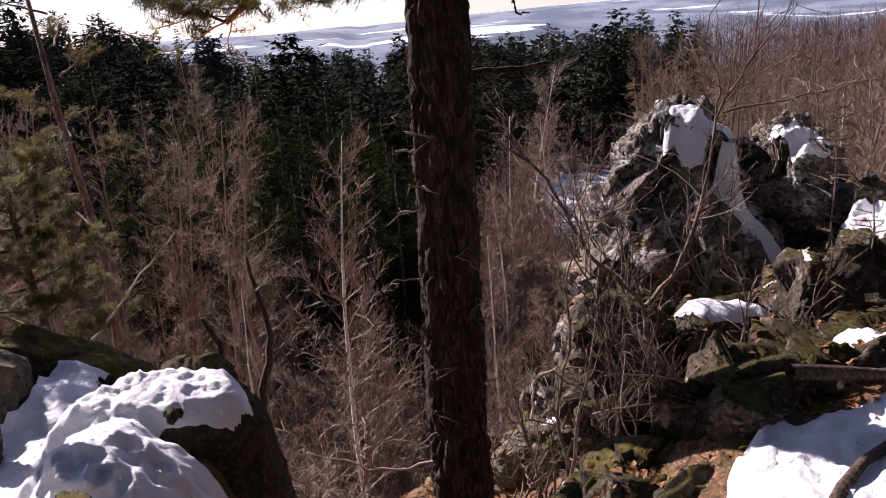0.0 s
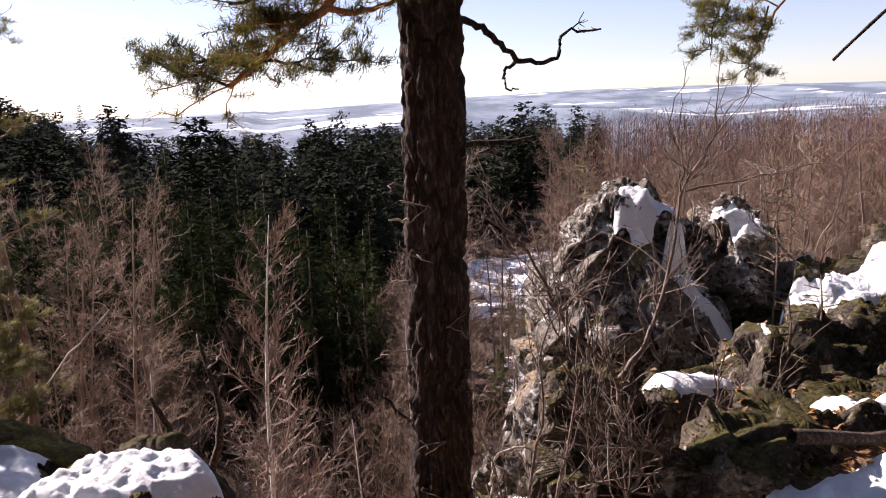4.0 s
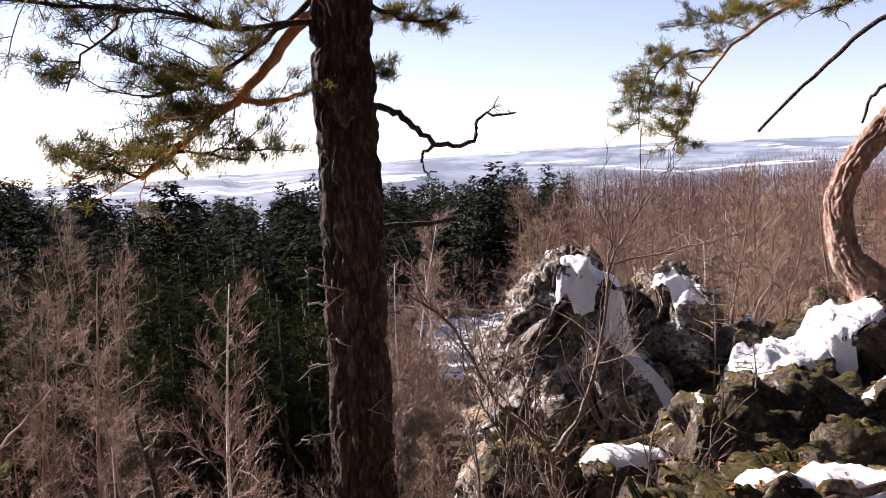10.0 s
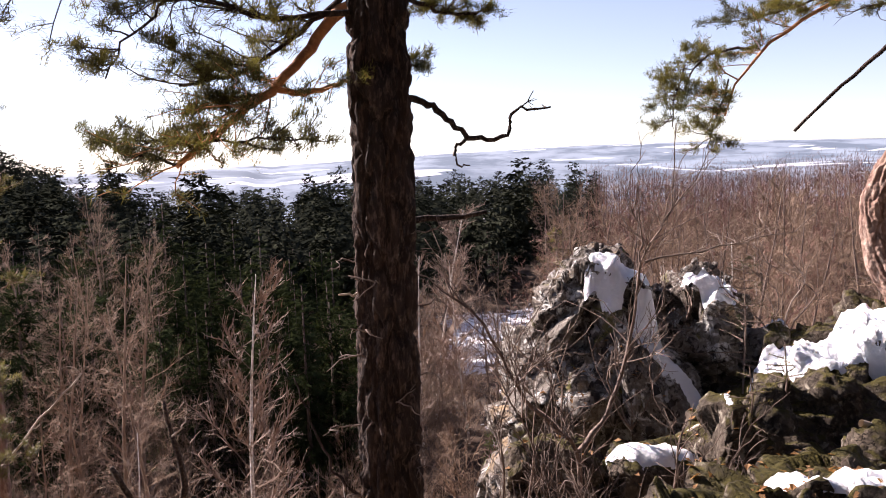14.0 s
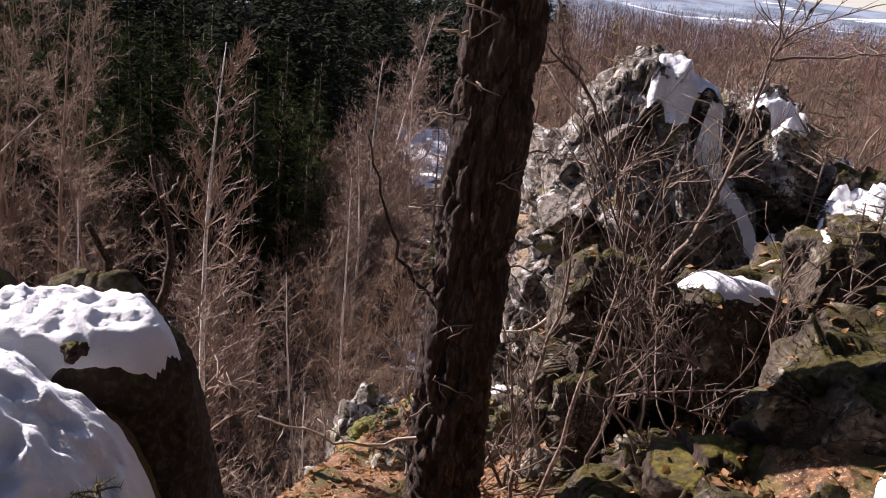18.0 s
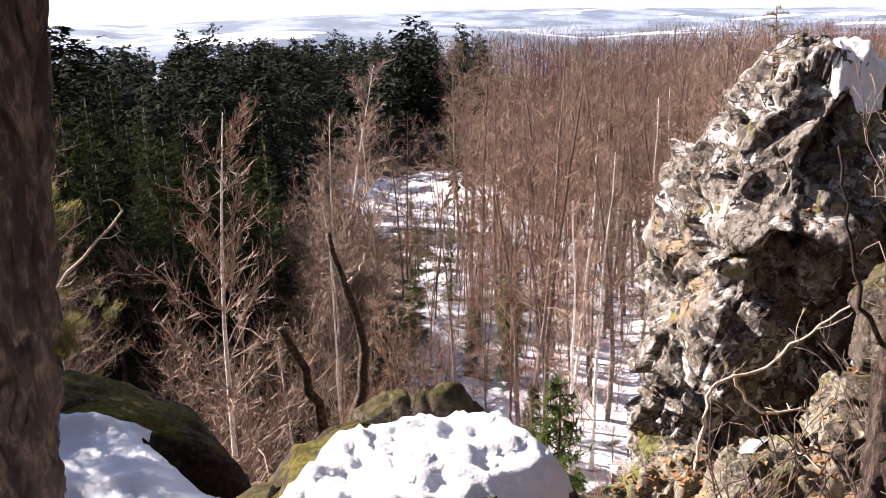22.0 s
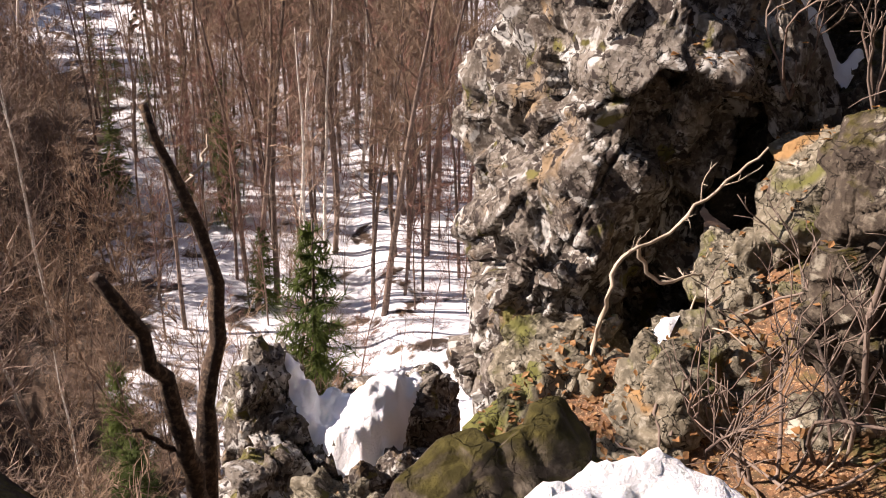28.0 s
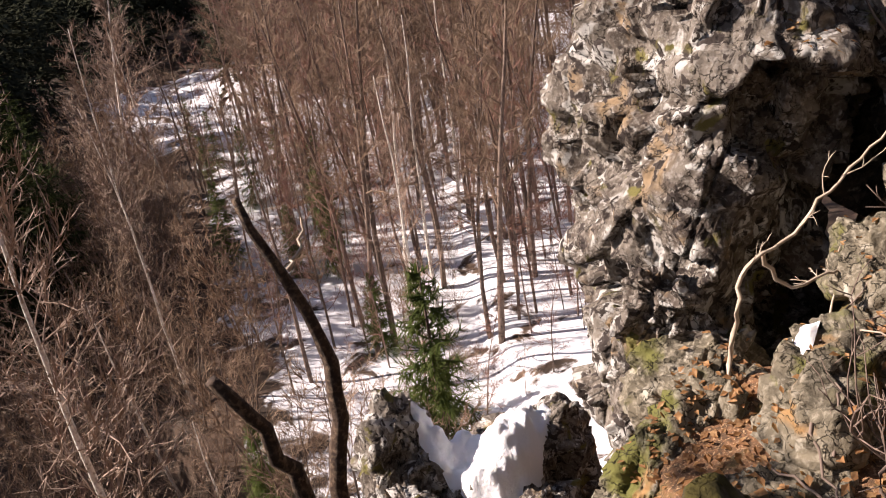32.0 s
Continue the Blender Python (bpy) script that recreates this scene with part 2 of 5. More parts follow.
def ground_material():
    """Leaf litter on the crag, brown scrub on the slope, patchy snow on the valley's floor, fields and woods with haze
    in their colour far out.
    """
    m = bpy.data.materials.new("ground")
    m.use_nodes = True
    t = m.node_tree
    n, l = t.nodes, t.links
    bsdf = n["Principled BSDF"]
    bsdf.inputs["Roughness"].default_value = 0.9
    bsdf.inputs["Specular IOR Level"].default_value = 0.2
    geo = n.new("ShaderNodeNewGeometry")
    sep = n.new("ShaderNodeSeparateXYZ")
    l.new(geo.outputs["Position"], sep.inputs[0])

    def nt(sc, detail=5.0, dist=0.0):
        x = n.new("ShaderNodeTexNoise")
        x.inputs["Scale"].default_value, x.inputs["Detail"].default_value, x.inputs["Roughness"].default_value, x.inputs["Distortion"].default_value = sc, detail, 0.62, dist
        l.new(geo.outputs["Position"], x.inputs["Vector"])
        return x.outputs["Fac"]

    def rng(fac, a, b, c=0.0, d=1.0):
        r = n.new("ShaderNodeMapRange")
        r.interpolation_type = "SMOOTHSTEP"
        for key, v in (("From Min", a), ("From Max", b), ("To Min", c), ("To Max", d)):
            r.inputs[key].default_value = v
        l.new(fac, r.inputs["Value"])
        return r.outputs["Result"]

    def mix(fac, a, b):
        x = n.new("ShaderNodeMix")
        x.data_type = "RGBA"
        l.new(fac, x.inputs["Factor"])
        for sock, v in ((x.inputs["A"], a), (x.inputs["B"], b)):
            if isinstance(v, tuple):
                sock.default_value = (*v, 1.0)
            else:
                l.new(v, sock)
        return x.outputs["Result"]

    def math_(op, a, b):
        x = n.new("ShaderNodeMath")
        x.operation = op
        for sock, v in zip(x.inputs, (a, b)):
            if isinstance(v, (int, float)):
                sock.default_value = v
            else:
                l.new(v, sock)
        return x.outputs[0]

    litter = mix(rng(nt(30.0), 0.4, 0.6), (0.2, 0.105, 0.055), (0.09, 0.055, 0.033))
    litter = mix(rng(nt(85.0, 2.0), 0.55, 0.65), litter, (0.36, 0.23, 0.13))
    litter = mix(rng(nt(2.5), 0.48, 0.6), litter, (0.085, 0.072, 0.026))
    scrub = mix(rng(nt(0.9), 0.4, 0.6), (0.085, 0.055, 0.038), (0.045, 0.033, 0.025))
    snow = mix(rng(nt(0.5), 0.4, 0.6), (0.82, 0.83, 0.87), (0.72, 0.73, 0.77))
    col = mix(rng(sep.outputs["Z"], -2.0, -3.2), litter, scrub)
    low = rng(sep.outputs["Z"], -7.5, -11.5)
    aside = math_("SUBTRACT", sep.outputs["X"], math_("MULTIPLY", sep.outputs["Y"], 0.33))
    open_ = math_("MULTIPLY", rng(aside, -5.0, 0.0), rng(math_("SUBTRACT", sep.outputs["X"], math_("MULTIPLY", sep.outputs["Y"], 0.95)), 8.0, 0.0))
    field = math_("MULTIPLY", math_("MULTIPLY", rng(math_("ADD", aside, math_("MULTIPLY", sep.outputs["Y"], 0.15)), 0.0, 3.0), rng(aside, 8.0, 5.0)), math_("MULTIPLY", rng(sep.outputs["Y"], 52.0, 58.0), rng(sep.outputs["Y"], 80.0, 76.0)))
    open_ = math_("MULTIPLY", math_("MAXIMUM", math_("MULTIPLY", open_, rng(sep.outputs["Y"], 64.0, 56.0)), field), 0.3)
    patch = rng(math_("ADD", nt(0.6, 8.0, 0.5), open_), 0.66, 0.74)
    col = mix(math_("MULTIPLY", patch, low), col, snow)
    # beyond the valley: dark woods, distance haze painted into their blue-grey, and white fields
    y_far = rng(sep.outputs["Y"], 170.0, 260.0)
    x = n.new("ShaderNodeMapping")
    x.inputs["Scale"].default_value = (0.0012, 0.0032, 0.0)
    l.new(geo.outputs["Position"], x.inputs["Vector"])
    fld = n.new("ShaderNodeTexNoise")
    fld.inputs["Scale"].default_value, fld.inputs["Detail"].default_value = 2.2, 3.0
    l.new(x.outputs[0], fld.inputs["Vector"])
    hazy_country = mix(rng(fld.outputs["Fac"], 0.6, 0.62), mix(rng(nt(0.006, 6.0), 0.4, 0.6), (0.12, 0.155, 0.2), (0.25, 0.3, 0.36)), (0.8, 0.83, 0.88))
    col = mix(y_far, col, hazy_country)
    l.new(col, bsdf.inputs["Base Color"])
    b = n.new("ShaderNodeBump")
    b.inputs["Strength"].default_value, b.inputs["Distance"].default_value = 0.6, 0.02
    l.new(nt(55.0, 6.0), b.inputs["Height"])
    l.new(b.outputs[0], bsdf.inputs["Normal"])
    return m


ground_mat = ground_material()

# ---- building helpers ----
rng = np.random.default_rng(7)


class Geo:
    """Gathers tubes and flat blades, and turns them into one mesh."""

    def __init__(self):
        self.v, self.f, self.n = [], [], 0

    def add(self, verts, faces):
        self.v.append(np.asarray(verts, float))
        self.f += [tuple(i + self.n for i in face) for face in faces]
        self.n += len(verts)

    def tube(self, pts, radii, sides=5, wobble=0.0, r=None):
        pts = np.asarray(pts, float)
        k = len(pts)
        way = np.gradient(pts, axis=0)
        way /= np.linalg.norm(way, axis=1)[:, None] + 1e-9
        ref = np.array([0.0, 0.0, 1.0]) if abs(way[:, 2]).mean() < 0.8 else np.array([1.0, 0.0, 0.0])
        a = np.cross(way, ref)
        a /= np.linalg.norm(a, axis=1)[:, None] + 1e-9
        b = np.cross(way, a)
        ang = np.arange(sides) * 2 * np.pi / sides
        rad = np.asarray(radii, float)[:, None] * np.ones(sides)
        if wobble and r is not None:
            rad = rad * (1 + wobble * r.uniform(-1, 1, rad.shape))
        ring = pts[:, None] + rad[..., None] * (np.cos(ang)[None, :, None] * a[:, None] + np.sin(ang)[None, :, None] * b[:, None])
        faces = []
        for i in range(k - 1):
            for j in range(sides):
                q = (j + 1) % sides
                faces.append((i * sides + j, i * sides + q, (i + 1) * sides + q, (i + 1) * sides + j))
        faces.append(tuple(range((k - 1) * sides, k * sides)))
        self.add(ring.reshape(-1, 3), faces)

    def blades(self, base, tips, width):
        """Thin triangles from base points to tips."""
        base, tips = np.asarray(base, float), np.asarray(tips, float)
        d = tips - base
        side = np.cross(d, np.array([0.31, 0.2, 0.93]))
        side *= (width / 2) / (np.linalg.norm(side, axis=1)[:, None] + 1e-9)
        k = len(base)
        v = np.stack([base - side, base + side, tips], 1).reshape(-1, 3)
        self.v.append(v)
        self.f += [(self.n + 3 * i, self.n + 3 * i + 1, self.n + 3 * i + 2) for i in range(k)]
        self.n += 3 * k

    def mesh(self, name, mat, smooth=False):
        me = bpy.data.meshes.new(name)
        me.from_pydata(np.concatenate(self.v).tolist() if self.v else [], [], self.f)
        me.materials.append(mat)
        if smooth:
            me.shade_smooth()
        me.update()
        return me


def child(name, mesh, parent, label=""):
    ob = new(name, mesh)
    ob.parent = parent
    if label:
        tagged(ob, label)
    return ob


def empty(name, x, y, z):
    ob = new(name)
    ob.empty_display_size = 0.2
    ob.location = (x, y, z)
    return ob


LATTICE = np.random.default_rng(5)
ORDER = np.concatenate([LATTICE.permutation(256)] * 3)
SLOPES = LATTICE.normal(size=(256, 3))
SLOPES /= np.linalg.norm(SLOPES, axis=1)[:, None]

GX, GY, GZ = np.ascontiguousarray(SLOPES.T.astype(np.float32))


def gradient_noise(q):
    """Smooth lattice noise at many points at once, about -1 to 1."""
    cell = np.floor(q).astype(np.int32)
    f = (q - cell).astype(np.float32)
    cell &= 255
    u = f * f * f * (f * (f * 6 - 15) + 10)
    total = 0.0
    x, y, z = cell.T
    fx, fy, fz = f.T
    ux, uy, uz = u.T
    for i in (0, 1):
        oi, wi = ORDER[x + i] + y, (ux if i else 1 - ux)
        for j in (0, 1):
            oj, wj = ORDER[oi + j] + z, wi * (uy if j else 1 - uy)
            for k in (0, 1):
                g = ORDER[oj + k]
                total = total + wj * (uz if k else 1 - uz) * (GX[g] * (fx - i) + GY[g] * (fy - j) + GZ[g] * (fz - k))
    return 1.6 * total


def fbm(p, scale, octaves=4):
    """Fractal noise at many points, about -1 to 1."""
    q = np.asarray(p, float) * scale
    return sum(gradient_noise(q * 2.0**i + 17.3 * i) * 0.5**i for i in range(octaves))


def sstep(a, b, x):
    t = np.clip((x - a) / (b - a), 0, 1)
    return t * t * (3 - 2 * t)


# ---- ground ----


def edge_line(x):
    """How far ahead the crag's edge lies."""
    return 4.02 + 0.83 * sstep(-1.3, -1.7, x) + 1.08 * sstep(-0.35, 0.9, x) + 0.9 * sstep(-2.2, -5, x)


def height(x, y):
    """The ground's height: a crag with a hollow at its lip, a steep drop, a valley and low hills far off."""
    x, y = np.asarray(x, float), np.asarray(y, float)
    z = -0.4 * sstep(0.3, 1.4, -0.7 * x + 0.45 * y)
    z = z + 0.2 * sstep(0.9, 1.45, x) * sstep(0.4, 1.4, y) * (1 - sstep(2.6, 3.6, y))
    z = z + 0.4 * np.exp(-(((x + 1.06) / 0.42) ** 2) - ((y - 3.08) / 0.56) ** 2)
    z = z + 0.14 * np.exp(-(((x + 1.75) / 0.4) ** 2) - ((y - 4.25) / 0.5) ** 2)
    turned = y - 0.5 * np.clip(x - 0.5, 0, 3)
    z = z - sstep(2.0, 3.3, turned) * (0.7 + 0.18 * np.clip(turned - 3.6, 0, 3)) * sstep(-0.72, -0.3, x) * (1 - sstep(2.4, 3.4, x))
    z = z - 0.25 * sstep(2.4, 3.2, x) * sstep(3.0, 4.0, y)
    z = z - 0.7 * sstep(4.75, 5.3, y) * sstep(1.2, 1.6, x) * (1 - sstep(2.6, 3.2, x))
    z = z + 0.6 * sstep(3.9, 4.7, x) * sstep(4.1, 4.8, y)
    # unseen rise added behind the camera to cut off low skylight
    z = z + 7.0 * sstep(-4, -26, y)
    over = np.clip(y - edge_line(x), 0, None)
    z = z - 14.2 * (1 - np.exp(-over * 0.2)) * sstep(0, 0.6, over)
    z = z + 7.0 * sstep(-15, -45, x) * sstep(10, 40, y) - 2.0 * sstep(100, 260, y)
    far = np.hypot(x, y)
    z = z - 45.0 * sstep(250, 800, far) * sstep(-200, 200, y)
    for bx, by, w, d, h in ((160, 1150, 420, 160, 40), (520, 1300, 300, 150, 26), (-300, 1500, 700, 220, 46), (1500, 2600, 1400, 420, 56), (2600, 2100, 900, 420, 52), (700, 3000, 1500, 500, 44), (330, 900, 160, 80, 18)):
        z = z + h * np.exp(-(((x - bx) / w) ** 2) - ((y - by) / d) ** 2)
    return z


def build_ground():
    radii = np.concatenate([[0.0], np.geomspace(0.12, 4200, 200)])
    turns = np.concatenate([np.linspace(-75, 75, 260, endpoint=False), np.linspace(75, 285, 60, endpoint=False)])
    a, r = np.meshgrid(np.radians(turns), radii[1:])
    x, y = 0.2 + r * np.sin(a), 2.6 + r * np.cos(a)
    p = np.stack([x.ravel(), y.ravel(), 0 * x.ravel()], 1)
    z = height(p[:, 0], p[:, 1])
    rr = np.hypot(p[:, 0], p[:, 1])
    near = 1 - sstep(6, 14, rr)
    z += near * (0.05 * fbm(p, 1.3) + 0.02 * fbm(p, 6.0)) + (1 - near) * (1 - sstep(200, 500, rr)) * 0.7 * fbm(p, 0.08)
    z += sstep(5.2, 7, p[:, 1]) * near * 0.3 * fbm(p, 0.8)
    p[:, 2] = z
    k = len(turns)
    faces = [(i * k + j, i * k + (j + 1) % k, (i + 1) * k + (j + 1) % k, (i + 1) * k + j) for i in range(len(radii) - 2) for j in range(k)]
    verts = np.vstack([p, [[0.2, 2.6, float(height(0.2, 2.6))]]])
    faces += [(k * (len(radii) - 1), (j + 1) % k, j) for j in range(k)]
    me = bpy.data.meshes.new("ground")
    me.from_pydata(verts.tolist(), [], faces)
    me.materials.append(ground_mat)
    me.shade_smooth()
    return tagged(new("ground", me), "crag with brown leaf litter above a snowy wooded valley", "ground", kind="structure")


ground = build_ground()

# ---- rocks ----


SPHERES = {}


def icosphere(sub):
    """Points and triangles of a fine even sphere, made once for each fineness."""
    if sub not in SPHERES:
        bm = bmesh.new()
        bmesh.ops.create_icosphere(bm, subdivisions=sub, radius=1.0)
        SPHERES[sub] = (np.array([q.co for q in bm.verts]), np.array([[q.index for q in f.verts] for f in bm.faces]))
        bm.free()
    return SPHERES[sub]


def rock_mesh(name, half, seed, mat, box=3.0, sub=6, planes=26, block=0.16, amp=0.05, crack=0.03, cut=(0.7, 0.98), outline=None, slope=(0.0, 0.0), lean=(0.0, 0.0), rugged=1.0, bite=0.3, levels=None):
    """A broken boulder: a rounded box cut by random planes, split into angular blocks with cracks between."""
    r = np.random.default_rng(seed)
    v, tris = icosphere(sub)
    if outline is None:
        p = v / (np.abs(v) ** box).sum(1)[:, None] ** (1 / box)
    else:
        rho = np.hypot(v[:, 0], v[:, 1])
        q = (rho**box + np.abs(v[:, 2]) ** box) ** (1 / box)
        p = np.stack([v[:, 0] / q, v[:, 1] / q, v[:, 2] / q], 1)
        corner = np.asarray(outline, float)
        turn = np.arctan2(v[:, 1], v[:, 0])
        way = np.stack([np.cos(turn), np.sin(turn)], 1)
        best = np.full(len(v), 9.0)
        for a, b in zip(corner, np.roll(corner, -1, 0)):
            e = b - a
            den = way[:, 0] * e[1] - way[:, 1] * e[0]
            den = np.where(np.abs(den) < 1e-9, 1e-9, den)
            t = (a[0] * e[1] - a[1] * e[0]) / den
            u = (a[0] * way[:, 1] - a[1] * way[:, 0]) / den
            ok = (t > 0) & (u >= -1e-6) & (u <= 1 + 1e-6)
            best = np.where(ok, np.minimum(best, t), best)
        p[:, :2] *= best[:, None]
        half = (1.0, 1.0, half[2])
    for _ in range(planes):
        nrm = r.normal(size=3)
        nrm /= np.linalg.norm(nrm)
        d = r.uniform(*cut) * (p @ nrm).max()
        p = p - np.clip(p @ nrm - d, 0, None)[:, None] * nrm
    p = p * np.asarray(half)
    if levels is not None:
        lv = np.asarray(levels, float)
        for c in (0, 1):
            p[:, c] = p[:, c] * np.interp(p[:, 2], lv[:, 0], lv[:, 3 + c]) + np.interp(p[:, 2], lv[:, 0], lv[:, 1 + c])
    p[:, 0] += lean[0] * (half[2] - p[:, 2])
    p[:, 1] += lean[1] * (half[2] - p[:, 2])
    size = (p.max(0) - p.min(0)) / 2
    out = p / size**2
    out /= np.linalg.norm(out, axis=1)[:, None]

    def split(p, width, keep, drop, tilt_, shove):
        """Breaks the surface into flat tilted faces about width across, with cracks between."""
        k = int(min(1400, max(14, 3.0 * (size.mean() / width) ** 2)))
        pick = r.integers(0, len(p), k)
        c, n = p[pick], out[pick] + r.normal(size=(k, 3)) * tilt_
        n /= np.linalg.norm(n, axis=1)[:, None]
        c = c + out[pick] * (r.uniform(-1, 0.3, k) * shove - 0.2 * bite * width)[:, None]
        warp = p + 0.1 * width * np.stack([fbm(p + 7 * i, 0.9 / width, 1) for i in range(3)], 1)
        res = np.empty(len(p))
        seeds = p[pick].astype(np.float32)
        sq = (seeds**2).sum(1)
        for s in range(0, len(p), 4000):
            w, o = warp[s : s + 4000], out[s : s + 4000]
            d = sq[None] - 2 * (w.astype(np.float32) @ seeds.T)
            d += (w * w).sum(1).astype(np.float32)[:, None]
            row = np.arange(len(w))
            m = d.argmin(1)
            one = np.sqrt(np.maximum(d[row, m], 0))
            d[row, m] = 1e9
            gap = np.sqrt(np.maximum(d.min(1), 0)) - one
            flat = ((c[m] - p[s : s + 4000]) * n[m]).sum(1) / np.maximum((o * n[m]).sum(1), 0.45)
            res[s : s + 4000] = keep * np.clip(flat, -bite * width, 0.55 * bite * width) - drop * np.exp(-gap / (0.035 * width))
        return p + out * res[:, None]

    p = split(p, block * 1.7, 1.0, crack, 0.4 * rugged, amp)
    p = split(p, block * 0.75, 0.9, crack * 0.5, 0.36 * rugged, amp * 0.5)
    if rugged > 1:
        p = split(p, block * 0.36, 0.9, crack * 0.2, 0.36, amp * 0.2)
    p = p + out * (0.008 * fbm(p, 14.0, 3))[:, None]
    p[:, 2] += slope[0] * p[:, 0] + slope[1] * p[:, 1]
    me = bpy.data.meshes.new(name)
    me.vertices.add(len(p))
    me.vertices.foreach_set("co", p.ravel())
    me.loops.add(tris.size)
    me.loops.foreach_set("vertex_index", tris.ravel())
    me.polygons.add(len(tris))
    me.polygons.foreach_set("loop_start", np.arange(0, tris.size, 3))
    me.update(calc_edges=True)
    me.materials.append(mat)
    return me


def rock(name, at, half, seed, mat, label, category="rock", turn=0.0, **more):
    ob = new(name, rock_mesh(name, half, seed, mat, **more))
    ob.matrix_world = pose(*at, 0, 0, turn)
    return tagged(ob, label, category)


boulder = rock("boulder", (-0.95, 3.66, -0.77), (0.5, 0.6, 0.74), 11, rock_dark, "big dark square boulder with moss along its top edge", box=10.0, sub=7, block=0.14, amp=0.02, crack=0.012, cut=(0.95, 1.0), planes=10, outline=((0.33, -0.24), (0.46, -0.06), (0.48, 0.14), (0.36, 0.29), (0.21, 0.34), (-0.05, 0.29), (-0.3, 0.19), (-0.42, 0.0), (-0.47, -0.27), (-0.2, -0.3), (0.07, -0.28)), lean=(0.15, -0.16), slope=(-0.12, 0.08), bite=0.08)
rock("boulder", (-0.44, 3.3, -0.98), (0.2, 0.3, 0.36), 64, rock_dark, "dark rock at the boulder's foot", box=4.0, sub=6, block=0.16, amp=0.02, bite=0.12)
rock("mossy_rock", (-0.86, 3.88, -0.1), (0.28, 0.12, 0.16), 49, rock_moss, "mossy hump along the boulder's far edge", box=3.0, sub=6, block=0.1, amp=0.02, crack=0.012, turn=-6, bite=0.12)
rock("mossy_rock", (-1.24, 3.68, -0.18), (0.2, 0.1, 0.19), 50, rock_moss, "mossy rim on the boulder's edge", box=3.0, sub=6, block=0.1, amp=0.02, crack=0.012, turn=52, bite=0.12)
ledge = rock("ledge_rock", (-1.75, 4.85, -0.6), (0.5, 0.25, 0.38), 12, rock_dark, "brown sloping ledge rock with a flat shaded face", box=7.0, block=0.3, amp=0.015, crack=0.01, cut=(0.93, 1.0), planes=10, outline=((0.55, -0.22), (0.4, 0.25), (-0.45, 0.3), (-0.5, -0.12)), slope=(-0.42, 0.0), bite=0.05)
mossy = rock("mossy_rock", (-2.35, 4.2, -0.38), (0.52, 0.44, 0.48), 13, rock_brown, "brown mossy boulder beside the slim pine", box=4.0, sub=7, block=0.2, amp=0.03, crack=0.015, cut=(0.85, 1.0), turn=20, bite=0.12, rugged=1.0)
pinnacle = empty("rock_pinnacle", 1.25, 8.1, -6.2)
for at, half, seed, box, slope in (((1.25, 8.25, -4.55), (0.55, 0.5, 1.68), 14, 1.8, (0, 0)), ((0.85, 7.65, -4.45), (0.45, 0.45, 1.2), 18, 2.0, (0, 0)), ((2.05, 7.75, -4.22), (0.85, 0.65, 0.82), 15, 3.0, (0, 0)), ((1.5, 7.2, -4.4), (0.65, 0.45, 0.78), 19, 2.6, (0, 0))):
    ob = child("crag", rock_mesh("crag", half, seed, rock_grey, box=box, slope=slope, block=0.16, amp=0.06, crack=0.05, sub=6, rugged=1.9, bite=0.5), pinnacle)
    ob.location = Vector(at) - pinnacle.location
tagged(pinnacle, "pointed grey rock pinnacle below the crag", "rock")
rock("stone", (-0.93, 2.56, 0.04), (0.24, 0.07, 0.05), 16, rock_dark, "long dark stone sticking out of the snow", box=3.0, sub=5, block=0.16, amp=0.01, crack=0.006, turn=-55, bite=0.06)
rock("stone", (-0.83, 3.42, -0.02), (0.045, 0.04, 0.04), 77, rock_dark, "small dark stone in the snow cap", box=2.5, sub=5, block=0.08, amp=0.01, crack=0.006, bite=0.1)
rock("stone", (-0.7, 2.88, -0.3), (0.1, 0.07, 0.08), 20, rock_dark, "small dark stone in the snow beside the boulder", box=2.5, sub=5, block=0.08, amp=0.015, crack=0.01, turn=-40)

tower = empty("rock_tower", 2.5, 6.1, -2.2)
TOWER = ((-0.64, 0.45), (-0.68, 0.05), (-0.58, -0.4), (-0.45, -0.63), (-0.1, -0.72), (0.08, -0.66), (0.3, -0.25), (0.5, 0.35), (0.1, 0.75), (-0.35, 0.7))
RISE = ((-1.3, -0.1, 0.0, 1.25, 1.05), (-0.45, -0.06, 0.06, 1.12, 0.84), (0.15, 0.0, 0.0, 1.0, 1.0), (0.67, 0.08, 0.0, 0.88, 0.96), (1.05, 0.18, 0.02, 0.76, 0.8), (1.28, 0.25, 0.05, 0.6, 0.6))
DOME = ((-0.5, -0.32), (-0.2, -0.58), (0.2, -0.55), (0.55, -0.3), (0.62, 0.2), (0.2, 0.6), (-0.4, 0.4))
DOME_RISE = ((-0.9, 0, 0, 1.1, 1.0), (0.4, 0, 0, 1.0, 1.0), (0.93, -0.02, 0, 0.72, 0.72))
